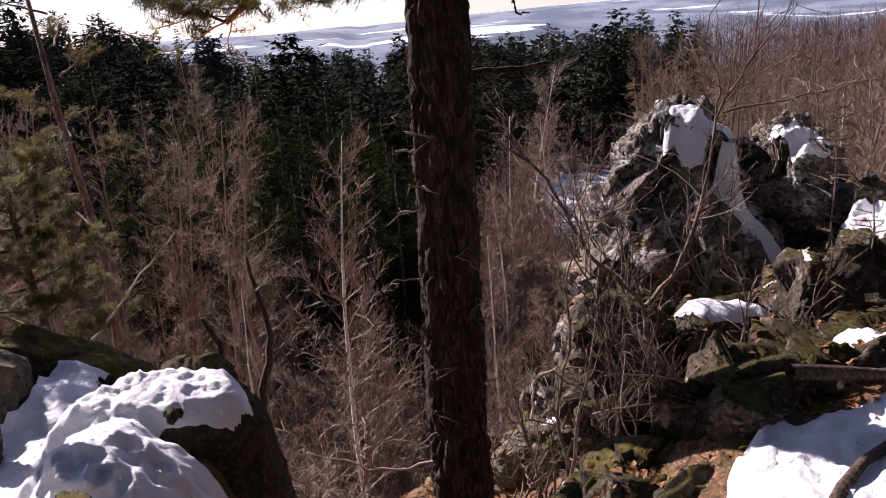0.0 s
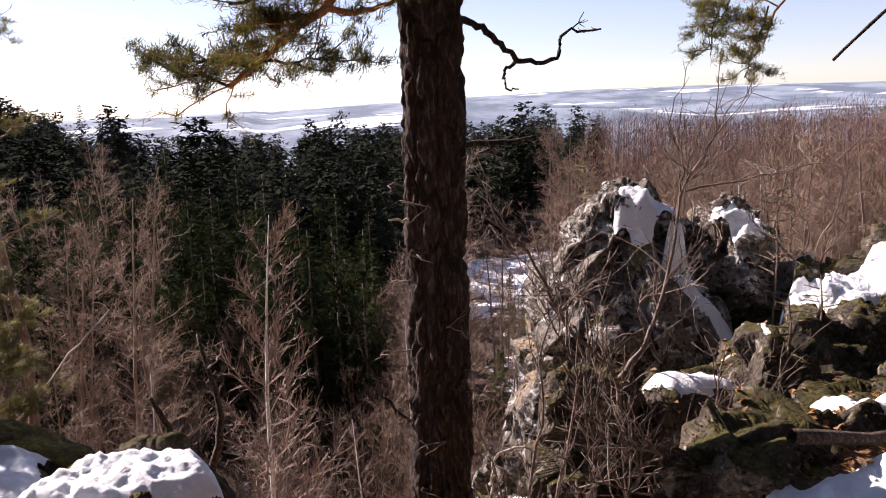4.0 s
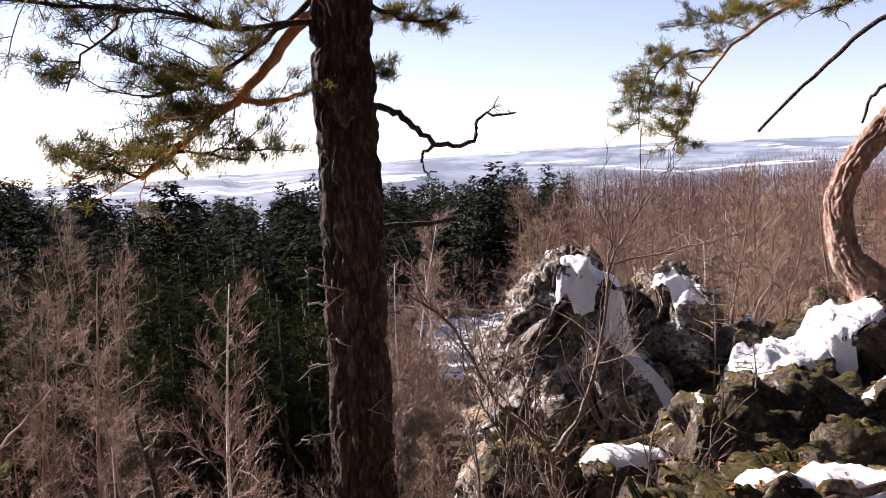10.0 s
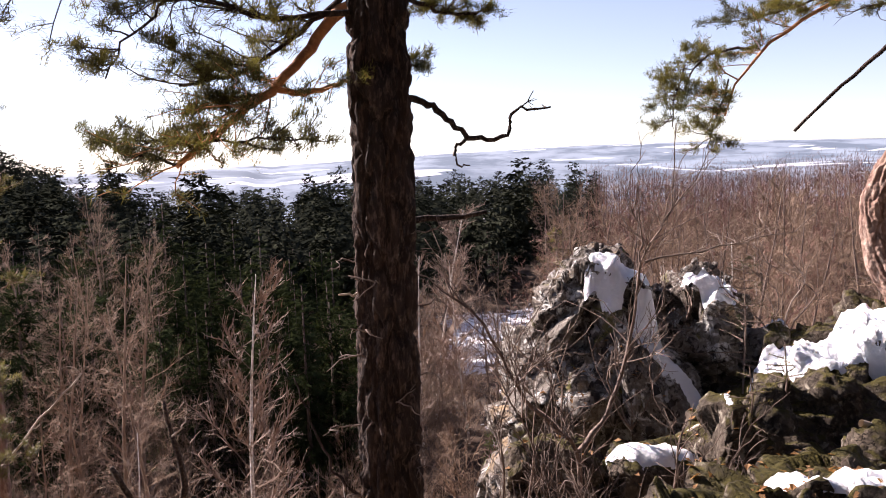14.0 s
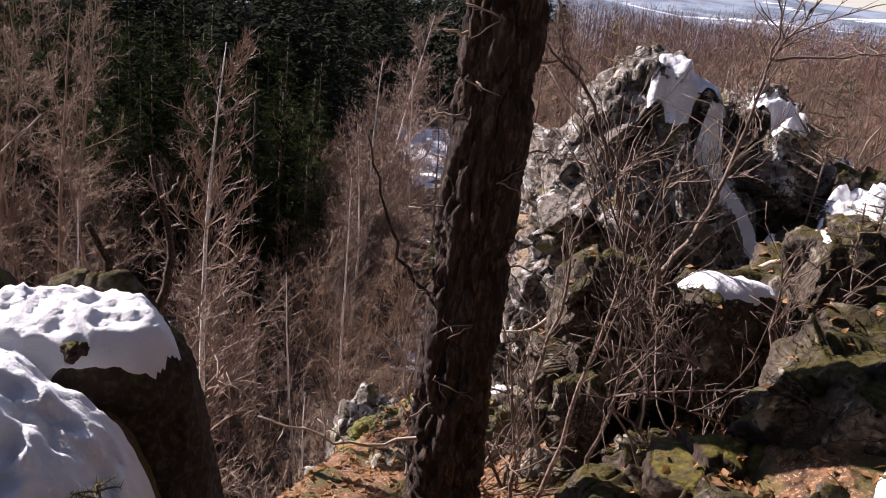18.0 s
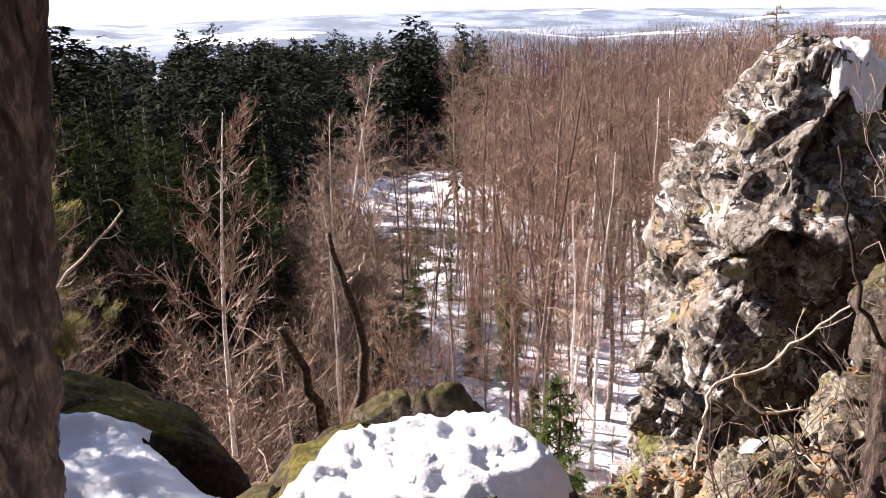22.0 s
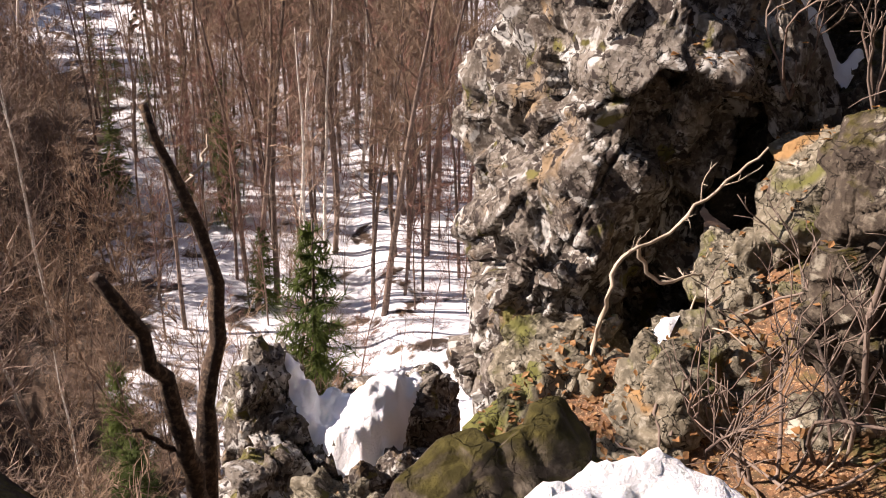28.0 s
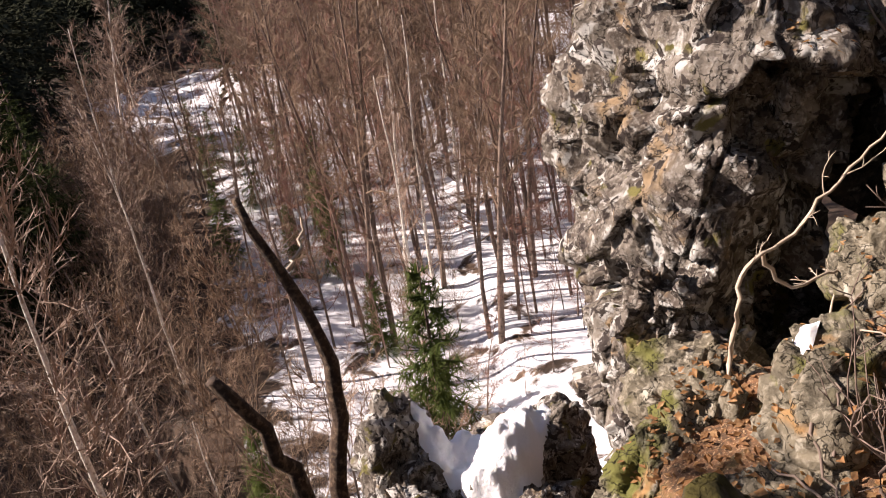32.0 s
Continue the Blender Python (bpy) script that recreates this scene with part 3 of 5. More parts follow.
for at, half, seed, more in (
    ((2.3, 5.85, -0.5), (0.7, 0.7, 1.28), 21, {"outline": TOWER, "levels": RISE, "box": 7.0, "sub": 7, "cut": (0.9, 1.0), "bite": 0.6, "block": 0.17, "rugged": 2.2, "crack": 0.08, "amp": 0.09}),
    ((3.2, 5.8, -0.25), (0.6, 0.6, 0.93), 24, {"outline": DOME, "levels": DOME_RISE, "box": 5.0, "sub": 7, "cut": (0.85, 1.0), "bite": 0.55, "block": 0.15, "rugged": 2.0}),
    ((2.58, 5.32, -0.02), (0.38, 0.42, 0.34), 27, {"box": 4.0, "slope": (-0.55, 0.85), "sub": 6, "bite": 0.25, "block": 0.15}),
    ((2.85, 6.85, -1.4), (0.7, 0.55, 1.5), 23, {"sub": 6}),
    ((2.5, 5.9, -1.95), (0.7, 0.4, 0.75), 65, {"sub": 6}),
    ((1.88, 6.05, -2.0), (0.5, 0.45, 0.55), 62, {"sub": 6}),
    ((1.45, 5.7, -1.9), (0.4, 0.36, 0.45), 63, {"sub": 7}),
    ((1.35, 5.6, -1.35), (0.22, 0.26, 0.32), 22, {"sub": 7, "block": 0.12}),
    ((3.75, 6.0, -0.55), (0.55, 0.45, 0.75), 29, {"sub": 6}),
):
    ob = child("crag", rock_mesh("crag", half, seed, rock_grey, **{"box": 2.8, "block": 0.18, "amp": 0.07, "crack": 0.06, "rugged": 1.3, "bite": 0.5, **more}), tower)
    ob.location = Vector(at) - tower.location
tagged(tower, "jagged grey rock tower with lichen and snow on top", "rock")

rock("slab_rock", (1.97, 4.02, -0.38), (0.3, 0.24, 0.38), 31, rock_moss, "mossy angular rock with a snow patch on top", box=6.0, block=0.2, amp=0.015, crack=0.015, cut=(0.92, 1.0), sub=7, bite=0.08)
rock("mossy_rock", (1.45, 4.12, -0.5), (0.36, 0.3, 0.56), 66, rock_moss, "olive mossy rock under the slab", box=3.5, block=0.12, amp=0.05, crack=0.04, sub=7, rugged=1.9, bite=0.45, turn=12)
rock("block_rock", (1.46, 2.62, 0.2), (0.32, 0.28, 0.2), 32, rock_moss, "mossy block of rock above a dark hollow", box=3.5, block=0.2, amp=0.04, turn=20, sub=6)
rock("mossy_rock", (1.36, 2.38, 0.02), (0.42, 0.12, 0.13), 73, rock_moss, "long mossy rock along the edge of the snow", box=3.0, block=0.12, amp=0.02, sub=6, turn=27, bite=0.15)
# added rock filling the hollow, whose shade is put into its near-black colour
rock("mossy_rock", (1.08, 2.62, -0.12), (0.24, 0.2, 0.2), 74, rock_dark, "dark rock standing in for the hollow's shade under the block", box=3.0, block=0.12, amp=0.02, sub=6, bite=0.15)
rock("mossy_rock", (1.72, 2.56, 0.06), (0.3, 0.16, 0.16), 75, rock_moss, "mossy rock beside the block", box=3.0, block=0.12, amp=0.02, sub=6, turn=15, bite=0.15)
rock("mossy_rock", (0.98, 3.05, -0.55), (0.24, 0.2, 0.2), 76, rock_moss, "low mossy rock in the leaf litter", box=3.0, block=0.12, amp=0.02, sub=6, bite=0.15)
rock("block_rock", (2.05, 2.85, 0.06), (0.45, 0.3, 0.24), 41, rock_moss, "dark rock under a strip of snow", box=3.5, block=0.2, amp=0.04, turn=-15)
# rock below the block, coloured near-black to carry the hollow's shade
rock("block_rock", (1.38, 2.58, -0.2), (0.26, 0.22, 0.5), 53, rock_dark, "rock face under the mossy block, the hollow's shade put into its black", box=4.0, block=0.2, amp=0.03, sub=6)
rock("mossy_rock", (0.98, 2.3, -0.03), (0.2, 0.26, 0.1), 54, rock_moss, "low mossy rock at the edge of the snow", box=3.0, block=0.14, amp=0.02, sub=6, turn=30, bite=0.14)
rock("mossy_rock", (0.85, 2.7, -0.36), (0.22, 0.2, 0.14), 55, rock_moss, "low mossy rock in the hollow", box=3.0, block=0.14, amp=0.02, sub=6, bite=0.14)
for at, half, seed, turn in (((2.55, 4.1, -0.25), (0.46, 0.36, 0.46), 33, 10), ((2.35, 4.5, -0.75), (0.5, 0.36, 0.46), 34, -30), ((0.95, 5.0, -1.5), (0.42, 0.3, 0.34), 35, 25), ((3.4, 4.75, -0.25), (0.65, 0.45, 0.45), 36, 0), ((0.55, 5.05, -1.75), (0.26, 0.24, 0.42), 37, 0), ((2.6, 3.2, -0.2), (0.55, 0.36, 0.38), 38, -15), ((4.05, 4.75, 0.15), (0.46, 0.38, 0.46), 39, 0), ((3.1, 5.3, -0.75), (0.5, 0.36, 0.55), 40, 0), ((1.3, 5.35, -1.62), (0.34, 0.28, 0.34), 42, 0), ((1.85, 4.75, -1.05), (0.36, 0.25, 0.26), 43, 30), ((1.12, 4.55, -1.3), (0.46, 0.3, 0.36), 44, -10), ((1.3, 3.95, -1.1), (0.32, 0.24, 0.22), 56, 20), ((0.66, 4.45, -1.38), (0.28, 0.24, 0.24), 57, 0), ((1.75, 4.3, -1.0), (0.26, 0.22, 0.22), 58, 40), ((3.3, 4.35, -0.15), (0.6, 0.36, 0.42), 59, 0), ((3.65, 5.2, -0.1), (0.65, 0.4, 0.5), 60, 10), ((4.4, 5.2, 0.0), (0.6, 0.5, 0.5), 61, 0), ((4.4, 4.2, 0.0), (0.46, 0.3, 0.32), 67, 10), ((3.65, 4.1, -0.1), (0.5, 0.3, 0.3), 68, -8), ((3.05, 3.62, -0.16), (0.5, 0.3, 0.26), 69, 5), ((4.0, 3.72, -0.3), (0.6, 0.34, 0.26), 70, 0), ((3.4, 3.25, -0.1), (0.55, 0.26, 0.2), 71, -5), ((4.9, 3.9, -0.1), (0.5, 0.4, 0.3), 72, 0), ((0.62, 3.35, -0.98), (0.14, 0.12, 0.11), 46, 0), ((1.5, 3.6, -0.8), (0.26, 0.22, 0.26), 47, 0), ((0.55, 6.2, -3.3), (0.5, 0.5, 0.7), 52, 0)):
    olive = seed in (34, 35, 37, 42, 43, 44, 52, 56, 57, 58)
    rock("mossy_rock", at, half, seed, rock_olive if olive else rock_moss, "jagged grey and olive rock on the crag" if olive else "dark jagged mossy rock on the crag", box=3.0, block=0.13 if half[0] > 0.3 else 0.09, amp=0.05, crack=0.04, sub=6, turn=turn, rugged=1.8, bite=0.42 if half[0] > 0.45 else 0.3)

# ---- snow ----
from mathutils.bvhtree import BVHTree


def bvh_of(obs):
    verts, faces = [], []
    for ob in obs:
        for o in (ob, *ob.children_recursive):
            if o.type != "MESH":
                continue
            m = o.matrix_world if o.parent is None else Matrix.Translation(o.parent.location) @ Matrix.Translation(o.location)
            base = len(verts)
            co = np.empty(3 * len(o.data.vertices))
            o.data.vertices.foreach_get("co", co)
            mm = np.array(m)
            verts += (co.reshape(-1, 3) @ mm[:3, :3].T + mm[:3, 3]).tolist()
            o.data.calc_loop_triangles()
            three = np.empty(3 * len(o.data.loop_triangles), dtype=np.int32)
            o.data.loop_triangles.foreach_get("vertices", three)
            faces += (three.reshape(-1, 3) + base).tolist()
    return BVHTree.FromPolygons(verts, faces)


near_rocks = [o for o in scene.objects if o.parent is None and ("rock" in o.name or o.name.startswith("boulder"))]
bpy.context.view_layer.update()
rock_tree = bvh_of(near_rocks)
ground_tree = bvh_of([ground])


def surface(x, y, top=9.0, rocks=True):
    hit = ground_tree.ray_cast(Vector((x, y, top)), Vector((0, 0, -1)))[0]
    z = hit.z if hit else -20.0
    if rocks:
        hit = rock_tree.ray_cast(Vector((x, y, top)), Vector((0, 0, -1)))[0]
        if hit:
            z = max(z, hit.z)
    return z


def within(x, y, polygon):
    """Distance to a polygon's outline, positive inside it."""
    c = np.asarray(polygon, float)
    best, odd = np.full(x.shape, 1e9), np.zeros(x.shape, bool)
    for (ax, ay), (bx, by) in zip(c, np.roll(c, -1, 0)):
        ex, ey = bx - ax, by - ay
        t = np.clip(((x - ax) * ex + (y - ay) * ey) / (ex * ex + ey * ey), 0, 1)
        best = np.minimum(best, np.hypot(x - ax - t * ex, y - ay - t * ey))
        if ey:
            odd ^= ((ay > y) != (by > y)) & (x < ax + (y - ay) / ey * ex)
    return np.where(odd, best, -best)


def snow(at, half, seed, thick=0.06, turn=0.0, step=0.025, floor=None, ragged=0.35, ceiling=None, label="patch of old white snow with a lumpy surface", dents=0.012, soft=8, steep=2.0, keep_out=None, shape=None, lumps=0.0, pits=0):
    """A snow patch laid over what is below it, thin at its ragged rim and gone where it is too steep."""
    c, s = math.cos(radians(turn)), math.sin(radians(turn))
    nx, ny = int(2.6 * half[0] / step) + 1, int(2.6 * half[1] / step) + 1
    u, w = np.meshgrid(np.linspace(-1.3, 1.3, nx), np.linspace(-1.3, 1.3, ny), indexing="ij")
    x, y = at[0] + c * u * half[0] - s * w * half[1], at[1] + s * u * half[0] + c * w * half[1]
    p = np.stack([x.ravel(), y.ravel(), np.full(x.size, seed * 3.7)], 1)
    wave = (fbm(p, 2.2 / max(half), 4) + 0.5 * fbm(p, 9.0, 3) + 0.3 * fbm(p, 24.0, 2)).reshape(x.shape)
    if shape is not None:
        rim = within(x, y, shape) * 5.0 + ragged * wave * 0.6
    else:
        rim = 1 - (np.abs(u) ** 2.5 + np.abs(w) ** 2.5) ** (1 / 2.5) + ragged * wave
    z = np.array([surface(a, b) for a, b in zip(x.ravel(), y.ravel())]).reshape(x.shape)

    def blur(q, k, low=None):
        for _ in range(k):
            e = np.pad(q, 1, mode="edge")
            q = (e[:-2, 1:-1] + e[2:, 1:-1] + e[1:-1, :-2] + e[1:-1, 2:] + 4 * q) / 8
            if low is not None:
                q = np.maximum(q, low)
        return q

    gx, gy = np.gradient(blur(z, 8), step)
    rim = np.minimum(rim, blur(np.clip((steep - np.hypot(gx, gy)) * 0.8, -0.6, 1.0), 2))
    if floor is not None:
        rim = np.where(z < floor, -1, rim)
    if ceiling is not None:
        rim = np.where(z > ceiling, -1, rim)
    if keep_out is not None:
        rim = np.minimum(rim, keep_out(x, y) + 0.12 * fbm(p, 5.0, 3).reshape(x.shape))
    q = blur(z, soft, z - 0.01)
    q = q + thick * np.sqrt(np.clip(rim * 2.2, 0, 1)) + dents * (1.3 * fbm(p, 6.0, 3) + 1.6 * np.minimum(fbm(p, 13.0, 2), 0.1)).reshape(x.shape) - 0.014
    if lumps:
        q = q + lumps * (0.7 * np.abs(fbm(p, 7.0, 3)) + np.abs(fbm(p, 17.0, 3)) - 0.5).reshape(x.shape)
    r = np.random.default_rng(seed)
    for _ in range(pits):
        a, b = at[0] + r.uniform(-1, 1) * half[0], at[1] + r.uniform(-1, 0.36) * half[1]
        d2 = (((x - a) * r.uniform(0.8, 1.3)) ** 2 + (y - b) ** 2) / r.uniform(0.022, 0.045) ** 2
        q = q - r.uniform(0.03, 0.075) * np.exp(-d2 * d2)
    if pits:
        q = np.where(rim > 0.1, np.maximum(q, z + 0.012), q)
    good = (rim >= 0).astype(float)
    for _ in range(3):
        e, k = np.pad(q * good, 1), np.pad(good, 1)
        total = e[:-2, 1:-1] + e[2:, 1:-1] + e[1:-1, :-2] + e[1:-1, 2:]
        count = k[:-2, 1:-1] + k[2:, 1:-1] + k[1:-1, :-2] + k[1:-1, 2:]
        q = np.where((good == 0) & (count > 0), np.maximum(total / np.maximum(count, 1) - 0.05, z - 0.06), q)
        good = np.where(count > 0, 1, good)
    idx = np.full(x.shape, -1)
    inside = rim > -0.1
    cell = inside[:-1, :-1] & inside[1:, :-1] & inside[1:, 1:] & inside[:-1, 1:]
    # the largest connected patch only
    best, seen = [], np.zeros(cell.shape, bool)
    for i, j in zip(*np.nonzero(cell)):
        if seen[i, j]:
            continue
        stack, got = [(i, j)], []
        seen[i, j] = True
        while stack:
            a, b = stack.pop()
            got.append((a, b))
            for m, o in ((a + 1, b), (a - 1, b), (a, b + 1), (a, b - 1)):
                if 0 <= m < cell.shape[0] and 0 <= o < cell.shape[1] and cell[m, o] and not seen[m, o]:
                    seen[m, o] = True
                    stack.append((m, o))
        if len(got) > len(best):
            best = got
    verts, faces = [], []
    for i, j in best:
        face = []
        for a, b in ((i, j), (i + 1, j), (i + 1, j + 1), (i, j + 1)):
            if idx[a, b] < 0:
                idx[a, b] = len(verts)
                verts.append((x[a, b] - at[0], y[a, b] - at[1], q[a, b]))
            face.append(int(idx[a, b]))
        faces.append(face)
    me = bpy.data.meshes.new("snow_patch")
    me.from_pydata(verts, [], faces)
    bm = bmesh.new()
    bm.from_mesh(me)
    rims = {v for e in bm.edges if e.is_boundary for v in e.verts}
    rims |= {e.other_vert(v) for v in rims for e in v.link_edges}
    for _ in range(2):
        bmesh.ops.smooth_vert(bm, verts=list(rims), factor=0.5, use_axis_x=True, use_axis_y=True, use_axis_z=True)
    bm.to_mesh(me)
    bm.free()
    me.materials.append(snow_mat)
    me.shade_smooth()
    ob = new("snow_patch", me)
    ob.location = (at[0], at[1], 0)
    return tagged(ob, label, "snow", group="snow patches on the crag")


MOSSY_RIM = ((-1.46, 3.34), (-1.37, 3.45), (-1.25, 3.6), (-1.1, 3.77), (-0.9, 3.82), (-0.72, 3.79), (-0.62, 3.8), (-0.56, 3.72), (-0.46, 3.5), (-0.36, 3.6), (-0.3, 3.9), (-0.6, 4.08), (-1.05, 4.02), (-1.3, 3.9), (-1.42, 3.68))


BARE_WALL = ((-0.88, 3.375), (-0.82, 3.36), (-0.7, 3.33), (-0.57, 3.33), (-0.42, 3.26), (-0.25, 3.18), (-0.15, 3.4), (-0.42, 3.6), (-0.49, 3.52), (-0.62, 3.41), (-0.84, 3.39))


def off_moss(x, y):
    """Negative on the boulder's bare mossy rim and its bare front."""
    return np.minimum(-within(x, y, MOSSY_RIM), -within(x, y, BARE_WALL) - 0.02) * 6


snow((-1.5, 2.5), (1.4, 1.65), 1, 0.1, label="trampled snow slope running up over the dark boulder", dents=0.014, ragged=0.2, step=0.0145, steep=2.8, soft=10, lumps=0.017, pits=1100, keep_out=off_moss, shape=((-3.1, 0.9), (-0.95, 0.95), (-0.75, 1.7), (-0.45, 2.4), (-0.26, 2.72), (-0.16, 2.95), (-0.18, 3.2), (-0.42, 3.55), (-0.52, 3.8), (-1.3, 4.0), (-1.7, 3.9), (-2.2, 3.75), (-3.0, 3.4)))
snow((-1.68, 4.2), (0.5, 0.7), 3, 0.07, label="snow in the gap between two boulders", ragged=0.12, lumps=0.02, ceiling=-0.2, shape=((-2.05, 3.7), (-1.3, 3.75), (-1.22, 4.1), (-1.25, 4.5), (-1.5, 4.72), (-1.85, 4.75), (-2.1, 4.3)))
snow((1.96, 3.97), (0.32, 0.2), 4, 0.05, step=0.015, ragged=0.06, dents=0.005, floor=-0.15, steep=4, soft=16, shape=((1.7, 4.1), (2.1, 4.12), (2.22, 3.92), (2.1, 3.8), (1.76, 3.84)))
snow((1.6, 1.9), (0.9, 0.75), 5, 0.06, label="wide snow patch with a log across it", ragged=0.25, lumps=0.025, step=0.02, shape=((0.62, 1.45), (0.66, 1.95), (0.88, 2.12), (1.08, 2.12), (1.26, 2.3), (1.66, 2.42), (2.05, 2.53), (2.6, 2.55), (2.6, 1.6), (1.5, 1.1)))
snow((2.45, 5.45), (0.4, 0.35), 6, 0.05, floor=0.44, steep=6.0, ragged=0.2, soft=16, lumps=0.02, step=0.018, shape=((2.14, 5.46), (2.3, 5.3), (2.56, 5.3), (2.72, 5.42), (2.66, 5.66), (2.45, 5.72), (2.25, 5.64)))
snow((2.7, 5.2), (0.4, 0.35), 7, 0.05, steep=12.0, ragged=0.12, soft=20, lumps=0.02, step=0.018, shape=((2.44, 5.3), (2.62, 5.4), (2.78, 5.22), (3.0, 5.02), (2.9, 4.92), (2.66, 5.1)))
snow((3.15, 5.55), (0.35, 0.25), 8, 0.05, floor=0.42, steep=6.0, ragged=0.3, soft=10, lumps=0.02, step=0.018, shape=((2.92, 5.5), (3.15, 5.33), (3.42, 5.45), (3.35, 5.72), (3.0, 5.68)))
snow((3.75, 5.45), (0.3, 0.25), 11, 0.05, steep=4.0, ragged=0.15, lumps=0.02, step=0.018, shape=((3.52, 5.5), (3.68, 5.32), (3.98, 5.25), (3.95, 5.45), (3.65, 5.62)))
snow((3.5, 4.7), (0.7, 0.5), 9, 0.06, steep=3.5, soft=8, ragged=0.4, lumps=0.035, shape=((3.0, 4.75), (3.15, 4.45), (3.6, 4.35), (4.1, 4.4), (4.0, 5.0), (3.3, 5.05)))
snow((2.5, 2.85), (0.7, 0.26), 10, 0.06, soft=14, steep=3, ragged=0.12, lumps=0.02, shape=((1.95, 2.95), (2.05, 2.72), (2.4, 2.62), (2.9, 2.62), (3.3, 2.7), (3.3, 2.95), (2.6, 3.08), (2.0, 3.08)))
snow((1.75, 7.8), (0.75, 0.7), 12, 0.09, soft=14, label="snow beside the rock pinnacle", steep=7.0, ragged=0.1, lumps=0.03, shape=((1.36, 8.35), (1.6, 8.25), (1.85, 8.0), (2.5, 7.95), (2.35, 7.6), (1.9, 7.3), (1.4, 7.25), (1.3, 7.6), (1.25, 8.0)))
snow((5.2, 5.0), (0.8, 0.6), 13, 0.06, lumps=0.02, ragged=0.2, steep=3, shape=((4.4, 4.95), (4.62, 4.5), (5.3, 4.35), (6.0, 4.6), (6.0, 5.5), (4.7, 5.6)))
snow((4.0, 3.95), (0.65, 0.25), 23, 0.05, lumps=0.02, ragged=0.2, steep=4, step=0.02, shape=((3.38, 4.1), (3.9, 3.98), (4.5, 4.02), (4.6, 3.75), (4.0, 3.76), (3.55, 3.98)))
snow((0.16, 3.75), (0.32, 0.3), 14, 0.09, lumps=0.02)
snow((0.0, 9.6), (1.1, 0.8), 18, 0.06, step=0.05, ragged=0.6, steep=4, label="ragged snow on the slope below the crag")
snow((-1.2, 10.4), (1.0, 0.8), 19, 0.06, step=0.05, ragged=0.6, steep=4, label="ragged snow on the slope below the crag")
snow((1.2, 11.0), (1.2, 0.7), 20, 0.06, step=0.05, ragged=0.6, steep=4, label="ragged snow on the slope below the crag")
snow((1.3, 4.85), (0.22, 0.1), 15, 0.04, turn=20)
snow((0.72, 2.0), (0.2, 0.12), 16, 0.05)
snow((2.35, 4.0), (0.12, 0.1), 17, 0.04)
snow((1.3, 3.3), (0.26, 0.1), 22, 0.04, step=0.015, ragged=0.5)

# ---- trees ----


def bent(r, a, way, length, k=5, wander=0.15, lift=0.0):
    """Points along a limb that wanders, and lifts or droops."""
    pts, w = [np.array(a, float)], np.array(way, float)
    w /= np.linalg.norm(w)
    for _ in range(k):
        w = w + r.normal(size=3) * wander + np.array([0, 0, lift])
        w /= np.linalg.norm(w)
        pts.append(pts[-1] + w * length / k)
    return np.array(pts)


def bare_tree_meshes(seed, tall, bark, twig, limbs=16, girth=0.012, start=0.3, spread=0.3, rise=0.9, subs=6, twigs=5, thick=0.006):
    """The trunk and the leafless crown of a tree."""
    r = np.random.default_rng(seed)
    trunk, crown = Geo(), Geo()
    k = 9
    pts = bent(r, (0, 0, -0.4), (r.normal() * 0.03, r.normal() * 0.03, 1), tall + 0.4, k, 0.035, 0.02)
    rad = np.linspace(1, 0.08, k + 1) ** 0.9 * girth * tall
    trunk.tube(pts, rad, 7)
    for i in range(limbs):
        f = start + (0.97 - start) * (i + r.uniform(0, 0.8)) / limbs
        a = np.array([np.interp(f * k, range(k + 1), pts[:, c]) for c in range(3)])
        turn = r.uniform(0, 2 * np.pi)
        length = tall * spread * (1.15 - 0.85 * f) * r.uniform(0.7, 1.2)
        limb = bent(r, a, (math.cos(turn), math.sin(turn), rise * r.uniform(0.6, 1.5)), length, 4, 0.16, 0.05)
        lr = girth * tall * 0.34 * (1.1 - f)
        crown.tube(limb, np.linspace(lr, thick * 0.9, 5), 4)
        for j in range(subs):
            g = r.uniform(0.25, 1.0)
            b = np.array([np.interp(g * 4, range(5), limb[:, c]) for c in range(3)])
            way = limb[-1] - limb[0]
            way = way / np.linalg.norm(way) + r.normal(size=3) * 0.65 + (0, 0, 0.2)
            sub = bent(r, b, way, length * r.uniform(0.3, 0.5), 2, 0.2, 0.05)
            crown.tube(sub, np.linspace(max(lr * 0.3, thick), thick * 0.7, 3), 3)
            base = sub[r.integers(0, 3, twigs)] + (sub[-1] - sub[0]) * r.uniform(-0.15, 0.3, (twigs, 1))
            dirs = (sub[-1] - sub[0])[None] / np.linalg.norm(sub[-1] - sub[0]) + r.normal(size=(twigs, 3)) * 0.7 + (0, 0, 0.15)
            dirs /= np.linalg.norm(dirs, axis=1)[:, None]
            crown.blades(base, base + dirs * length * r.uniform(0.14, 0.32, (twigs, 1)), thick * 2.2)
    return trunk.mesh("trunk", bark, True), crown.mesh("crown", twig)


